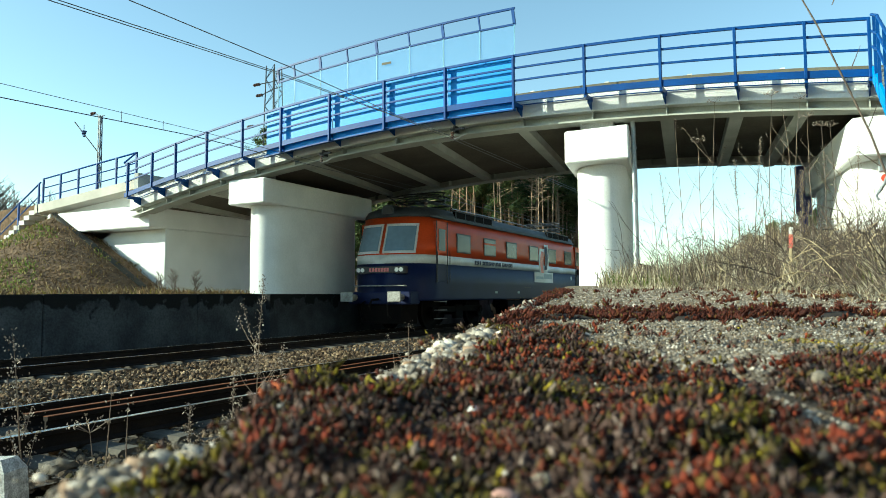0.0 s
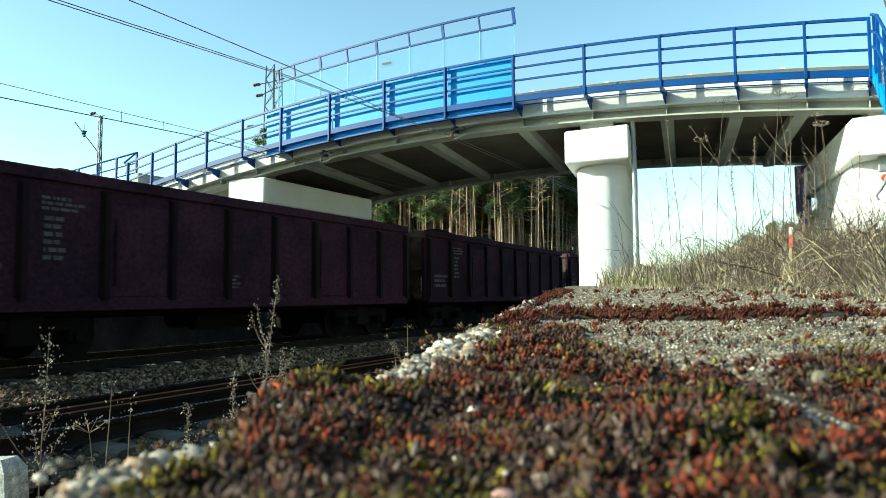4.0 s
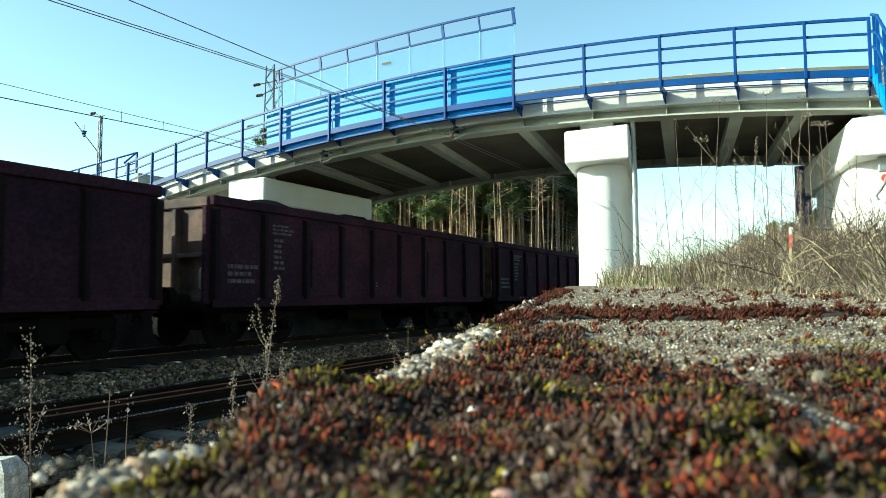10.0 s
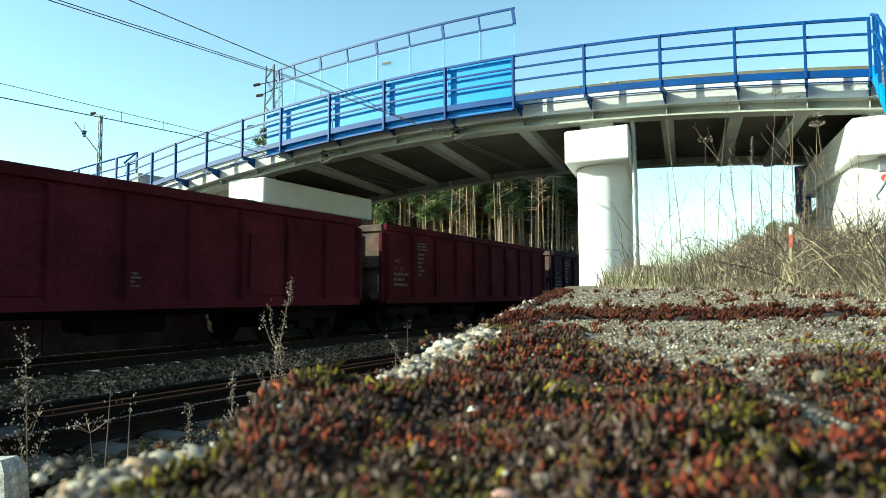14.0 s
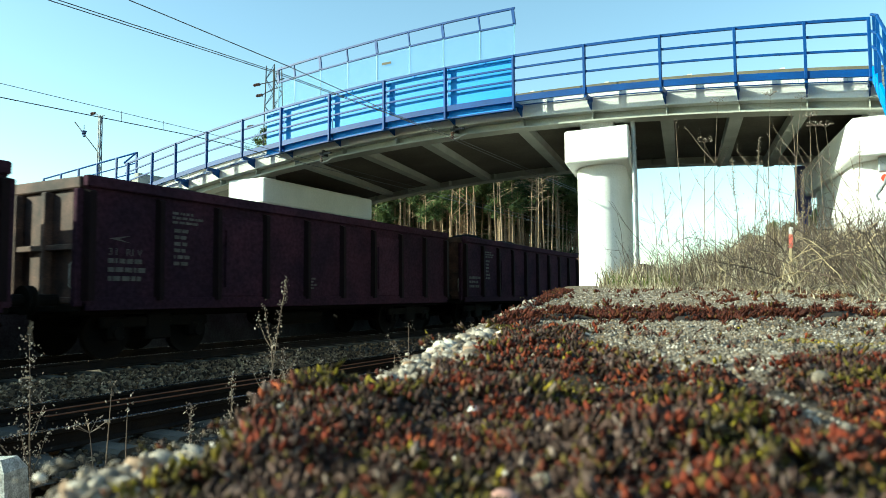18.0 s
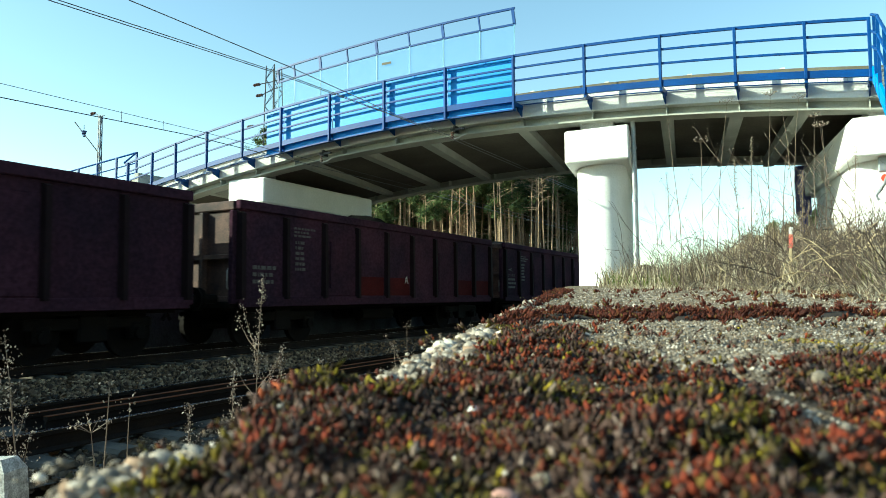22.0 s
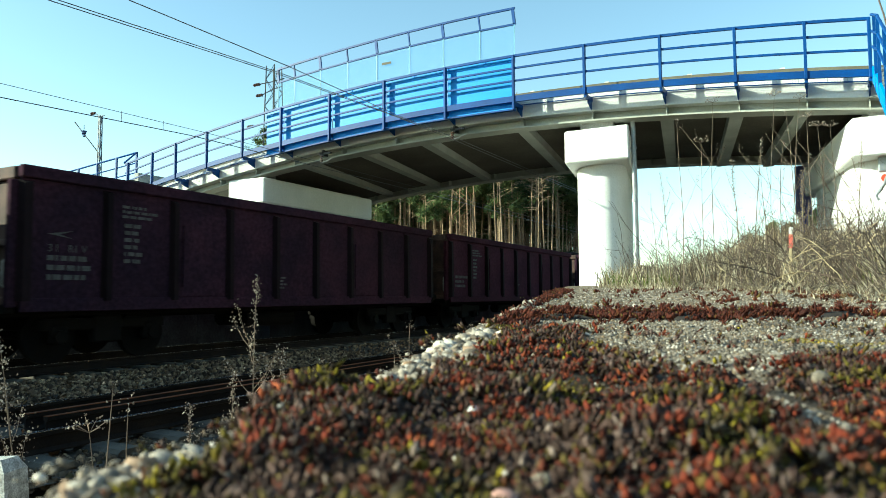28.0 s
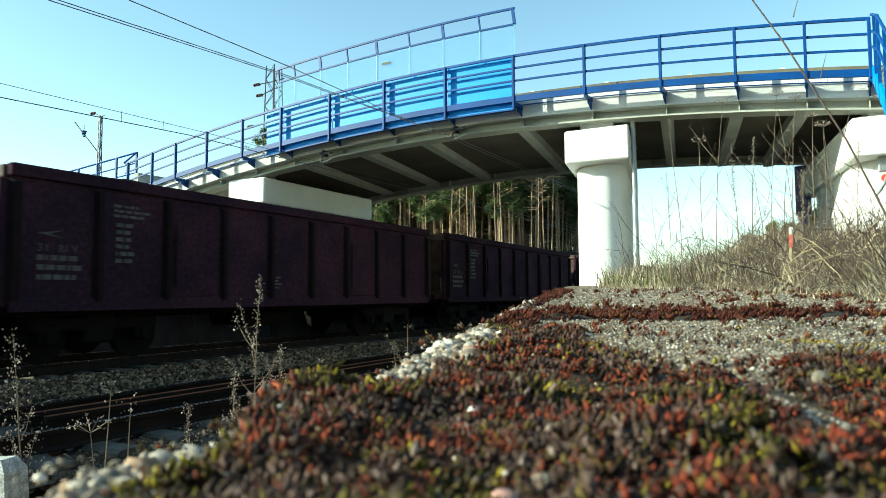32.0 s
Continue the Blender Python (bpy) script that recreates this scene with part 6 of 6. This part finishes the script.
def spray(seed, n_=24):
    """A clump of needle sprays."""
    r = random.Random(seed)
    v, f = [(0, 0, 0)], []
    for _ in range(n_):
        d = Vector((r.gauss(0, 1), r.gauss(0, 1), r.gauss(0.2, 0.6))).normalized()
        s = d.orthogonal().normalized() * 0.075
        k = len(v)
        ln = r.uniform(0.6, 1.1)
        v += [tuple(d * ln * 0.55 + s), tuple(d * ln * 0.55 - s), tuple(d * ln)]
        f += [(0, k, k + 2, k + 1)]
    return np.array(v), f


SPRAYS = [spray(i) for i in range(6)]


def pine(seed, h, crown0=0.55, low=False):
    """A Scots pine: its origin at its foot."""
    r = random.Random(seed)
    t = thing("pine_tree", "young Scots pine with a green crown" if low else "tall Scots pine with a bare orange trunk", "tree", "pine wood")
    bend = lambda z: (0.25 * math.sin(z * 0.16 + seed), 0.2 * math.cos(z * 0.13 + seed * 2) - 0.2, z)
    r0 = 0.05 + 0.0045 * h
    zs = [0, h * 0.15, h * 0.35]
    part("trunk", B().tube([bend(z) for z in zs], [r0 * 1.15, r0, r0 * 0.85], 8), BARKLOW, t, "grey-brown bark", True)
    zs = [h * 0.35, h * 0.6, h * 0.8, h * 0.98]
    part("upper_trunk", B().tube([bend(z) for z in zs], [r0 * 0.85, r0 * 0.62, r0 * 0.4, 0.03], 7), BARKHIGH, t, "flaking orange bark", True)
    sp, ss, br = [], [], B()
    nb = 30 if not low else 30
    for k in range(nb):
        u = k / nb
        z = h * (crown0 + (1 - crown0) * u)
        a, ln = r.uniform(0, 6.28), h * (0.13 if not low else 0.2) * (1.1 - u * 0.75) * r.uniform(0.6, 1.2)
        p = Vector(bend(z))
        q = p + Vector((math.cos(a) * ln, math.sin(a) * ln, ln * r.uniform(0.0, 0.45)))
        br.tube([p, p.lerp(q, 0.5) + Vector((0, 0, 0.1)), q], [0.04, 0.025, 0.01], 4)
        for j in range(8):
            m_ = p.lerp(q, r.uniform(0.45, 1.05)) + Vector((r.gauss(0, 0.22), r.gauss(0, 0.22), r.gauss(0.05, 0.2)))
            sp.append(tuple(m_))
            s = r.uniform(0.35, 0.7)
            ss.append((s, s, s * 0.7))
    for k in range(9):
        z = h * r.uniform(0.25, crown0)
        a, ln = r.uniform(0, 6.28), r.uniform(0.4, 1.6)
        p = Vector(bend(z))
        br.tube([p, p + Vector((math.cos(a) * ln, math.sin(a) * ln, r.uniform(-0.2, 0.3)))], [0.022, 0.008], 4)
    tagged(part("limb_work", br, BARKHIGH, t, "thin limbs and dead branches"), kind="stuff")
    strew("crown", SPRAYS, sp, ss, NEEDLE, t, "dark green needle crown", 0.4)
    return t


def bare_tree(seed, h, thick=1.0):
    r = random.Random(seed)
    t = thing("bare_tree", "leafless grey broadleaf tree in early spring", "tree", "bare trees")
    part("trunk", B().tube([(0, 0, 0), (0.1, 0, h * 0.4), (0.0, 0.1, h * 0.75), (0.1, 0, h)], [0.16 * min(1, thick), 0.12 * min(1, thick), 0.06 * min(1, thick), 0.01], 7), TWIG, t)
    b = B()
    for k in range(26):
        z = h * r.uniform(0.25, 0.92)
        a, ln = r.uniform(0, 6.28), h * 0.28 * (1.1 - z / h) + 0.04 * h
        p, q = Vector((0, 0, z)), Vector((math.cos(a) * ln, math.sin(a) * ln, z + ln * 1.1))
        b.tube([p, q], [0.04 * thick, 0.012 * thick], 4)
        for j in range(7):
            m_ = p.lerp(q, r.uniform(0.3, 1))
            b.tube([m_, m_ + Vector((r.uniform(-0.8, 0.8), r.uniform(-0.8, 0.8), r.uniform(0.2, 0.9))) * min(1, h / 8)], [0.014 * thick, 0.006 * thick], 3)
    tagged(part("branch_work", b, TWIG, t, "fine bare branches"), kind="stuff")
    return t


rng = random.Random(21)
HEIGHTS = [11.5, 13, 14.5, 16, 17.5, 19, 21]
bases = [pine(i, h, 0.50 + 0.07 * (i % 4)) for i, h in enumerate(HEIGHTS)]
placed = set()
young = pine(31, 6.5, 0.12, True)
short = [pine(41, 11.0, 0.4), pine(42, 13.0, 0.45)]
spots = []
while len(spots) < 430:
    y = 46 + 100 * rng.random() ** 1.2
    x = -y * rng.uniform(0.28, 0.95)
    if x > -16.3 or any((x - a) ** 2 + (y - c) ** 2 < 2.4 for a, c in spots):
        continue
    spots.append((x, y))
spots.sort(key=lambda q: math.hypot(*q))
far_spots = spots[260:]
for i, (x, y) in enumerate(spots[:260]):
    m_ = pose(x, y, land(x, y) - 0.1, rng.uniform(-1.5, 1.5), rng.uniform(-1.5, 1.5), rng.uniform(0, 360))
    fit_ = [k for k in range(len(bases)) if HEIGHTS[k] < 0.235 * math.hypot(x, y) + 1] or [0]
    k = fit_[rng.randrange(len(fit_))]
    if k not in placed:
        bases[k].matrix_basis = m_
        placed.add(k)
    else:
        copy_thing(bases[k], m_)
for i, (x, y) in enumerate(((-29.5, 45), (-34, 47), (-24, 52), (-20, 58))):
    m_ = pose(x, y, land(x, y), 0, 0, 50 * i)
    if i == 0:
        young.matrix_basis = m_
    else:
        copy_thing(young, m_)
def template(ob, names):
    v, f = [], []
    for c in ob.children:
        if c.name.split(".")[0] in names:
            k = len(v)
            v += [tuple(q.co) for q in c.data.vertices]
            f += [tuple(i + k for i in p.vertices) for p in c.data.polygons]
    return np.array(v), f


tall_ = bases[2:6]
pick_ = rs.randint(0, 4, len(far_spots))
pos = [(x, y, land(x, y) - 0.1) for x, y in far_spots]
one = [(1, 1, 1)] * len(pos)
slim, slim_size = [], []
while len(slim) < 430:
    y = rs.uniform(45, 85)
    x = -y * rs.uniform(0.26, 0.70)
    if x < -16.5:
        k = 0.225 * math.hypot(x, y) / 15
        slim.append((x, y, land(x, y) - 0.1)), slim_size.append((0.5, 0.5, k * rs.uniform(0.85, 1.05)))
strew("slim_pine_trunks", [template(t, ("trunk", "upper_trunk", "limb_work")) for t in tall_], slim, slim_size, BARKHIGH, None, "slim tan trunks at the front of the pine wood", 0.015, rng=np.random.RandomState(14))
strew("far_pine_trunks", [template(t, ("trunk", "upper_trunk", "limb_work")) for t in tall_], pos, one, BARKHIGH, None, "trunks of the far pine wood", 0.01, rng=np.random.RandomState(4), pick=pick_)
strew("far_pine_crowns", [template(t, ("crown",)) for t in tall_], pos, one, NEEDLE, None, "green crowns of the far pine wood", 0.01, rng=np.random.RandomState(4), pick=pick_)
# unseen pines added behind and beside the camera to darken reflections and skylight
pos = [(rs.uniform(15, 30), rs.uniform(-60, 90), 1.0) for _ in range(90)] + [(rs.uniform(-14, 15), rs.uniform(-75, -45), 1.0) for _ in range(30)]
pick_ = rs.randint(0, 4, len(pos))
one = [(1, 1, 1)] * len(pos)
strew("wood_behind_trunks", [template(t, ("trunk", "upper_trunk", "limb_work")) for t in tall_], pos, one, BARKHIGH, None, "trunks of unseen pines added to block skylight", 0.01, rng=np.random.RandomState(5), pick=pick_)
strew("wood_behind_crowns", [template(t, ("crown",)) for t in tall_], pos, [(1.3, 1.3, 1)] * len(pos), NEEDLE, None, "crowns of unseen pines added to block skylight", 0.01, rng=np.random.RandomState(5), pick=pick_)
short[0].matrix_basis, short[1].matrix_basis = pose(-46.5, 46, land(-46.5, 46) - 0.1), pose(-43.5, 48, land(-43.5, 48) - 0.1)
for x, y in ((-40.5, 44), (-44.5, 45), (-48.5, 47), (-53.5, 52), (-38.5, 47), (-57, 52)):
    copy_thing(short[rng.randrange(2)], pose(x, y, land(x, y) - 1.4, 0, 0, rng.uniform(0, 360)))
for i in range(30):
    x, y = -10 + i * 1.1 + rng.uniform(-0.4, 0.4), 120 + rng.uniform(0, 9)
    copy_thing(short[rng.randrange(2)], pose(x, y, land(x, y) - 0.1, 0, 0, rng.uniform(0, 360)))
bt = bare_tree(3, 13, 2.2)
for i in range(22):
    x, y = -72 - rng.uniform(0, 26), 34 + i * 1.3 + rng.uniform(-2, 2)
    m_ = pose(x, y, 1.0, 0, 0, rng.uniform(0, 360))
    if i == 0:
        bt.matrix_basis = m_
    else:
        copy_thing(bt, m_)
bush = bare_tree(9, 0.9, 0.25)
bush.matrix_basis = pose(-17.6, 14.9, 1.05)
tagged(bush, "leafless twiggy shrub at the foot of the abutment", "shrub", "shrubs")
for x, y, s in ((-18.6, 15.2, 30), (-17.0, 15.3, 140)):
    copy_thing(bush, pose(x, y, 1.0, 0, 0, s))

# ---- overhead line ----
def span(label, pts, r=0.007):
    return tagged(part("overhead_wire", B().tube(pts, r, 5), WIRE), label, "wire", "overhead wires")


NEAR, FAR_ = "thin dark contact wire above the near track", "thin dark contact wire above the far track"
span("dark carrier wire above the near track", [(-8.0, -40, 5.3), (-8.0, 5.9, 5.09), (-8.0, 9.1, 5.12), (-8.0, 12.8, 5.07), (-7.75, 15.05, 5.0), (-7.75, 22, 5.0), (-8.0, 200, 5.4)], 0.008)
span(NEAR, [(-8.0, -40, 3.9), (-8.0, 4.84, 4.67), (-8.0, 8.64, 4.90), (-8.0, 12.7, 5.03), (-7.8, 15.05, 4.96), (-7.8, 22, 4.95), (-8.0, 200, 5.0)])
span(NEAR, [(-8.0, -40, 4.0), (-8.0, 5.02, 4.72), (-8.0, 8.85, 4.94), (-8.0, 12.75, 5.045), (-7.85, 15.05, 4.98), (-7.85, 22, 4.97), (-8.0, 200, 5.0)])
span(FAR_, [(TRACK_X, -40, 4.60), (TRACK_X, 6.57, 4.50), (TRACK_X, 10.63, 4.67), (TRACK_X, 22, 4.72), (TRACK_X, 200, 4.75)], 0.010)
span("dark carrier wire above the far track", [(TRACK_X, -40, 5.3), (TRACK_X, 6.56, 4.74), (TRACK_X, 11.06, 4.82), (TRACK_X, 22, 4.86), (TRACK_X, 200, 5.2)], 0.006)
for y, za, zc in ((8.9, 4.585, 4.81), (9.9, 4.63, 4.83)):
    tagged(part("dropper", B().cyl((TRACK_X, y, za), (TRACK_X, y, zc), 0.006, 5), WIRE), "short dropper between contact and carrier wire", "dropper", "droppers")


def lattice(x, y, z0, z1, w, label, arm, MASTM=MASTM):
    t = thing("catenary_mast", label, "mast", "catenary masts", at=pose(x, y, z0))
    h = z1 - z0
    for sx in (-1, 1):
        for sy in (-1, 1):
            part("leg", B().tube([(sx * w, sy * w, 0), (sx * w * 0.55, sy * w * 0.55, h)], 0.03, 4), MASTM, t)
    lace = B()
    n_ = int(h / 0.7)
    for i in range(n_):
        a, c = w * (1 - 0.45 * i / n_), w * (1 - 0.45 * (i + 1) / n_)
        za, zc = h * i / n_, h * (i + 1) / n_
        for s in (-1, 1):
            f = 1 if i % 2 else -1
            lace.tube([(f * a, s * a, za), (-f * c, s * c, zc)], 0.018, 4)
            lace.tube([(s * a, f * a, za), (s * c, -f * c, zc)], 0.018, 4)
    part("lacing", lace, MASTM, t)
    for zz, ln, lift in arm:
        am = part("arm", B().tube([(-ln, 0, zz + lift), (0, 0, zz), (ln * 0.7, 0, zz + 0.05)], 0.03, 5), MASTM, t)
        ins = B()
        for k in range(6):
            ins.cyl((-ln - 0.02 - k * 0.07, 0, zz + lift), (-ln - 0.06 - k * 0.07, 0, zz + lift), 0.09 if k % 2 == 0 else 0.05, 8)
        part("insulator", ins, CERAMIC, am)
    return t


lattice(-24.6, 27.0, 1.0, 13.1, 0.50, "grey lattice mast of the overhead line behind the bridge", [(11.3, 1.0, 0.0), (10.9, 0.8, -0.2), (9.2, 1.4, -0.1)])
lattice(-16.4, 32.6, 0.9, 9.6, 0.60, "rust-brown lattice mast beside the line before the pine wood", [(7.6, 1.2, 0.1)], mat("rusty_mast_steel", (0.34, 0.21, 0.12), 0.8, 0, 0.3, 3, 30, 0.1, (0.2, 0.12, 0.07)))
m2 = lattice(-36.5, 25.5, 1.0, 11.7, 0.12, "slim grey catenary mast beyond the bridge", [(10.6, 0.5, 0.3)], mat("grey_mast_paint", (0.20, 0.23, 0.27), 0.6, 0, 0.2, 3, 40, 0.05))
part("stay", B().tube([(0, 0, 8.4), (-2.4, 0, 10.6)], 0.03, 5), MASTM, m2)
part("hanger", B().tube([(-1.5, 0, 10.3), (-1.5, 0, 9.9)], 0.02, 5), MASTM, m2)
ins = B()
for k in range(4):
    ins.cyl((-1.5, 0, 9.95 - k * 0.10), (-1.5, 0, 9.89 - k * 0.10), 0.16 - 0.03 * k, 8)
part("insulator", ins, mat("blue_insulator", (0.05, 0.12, 0.3), 0.4), m2, "blue insulator")


motions()
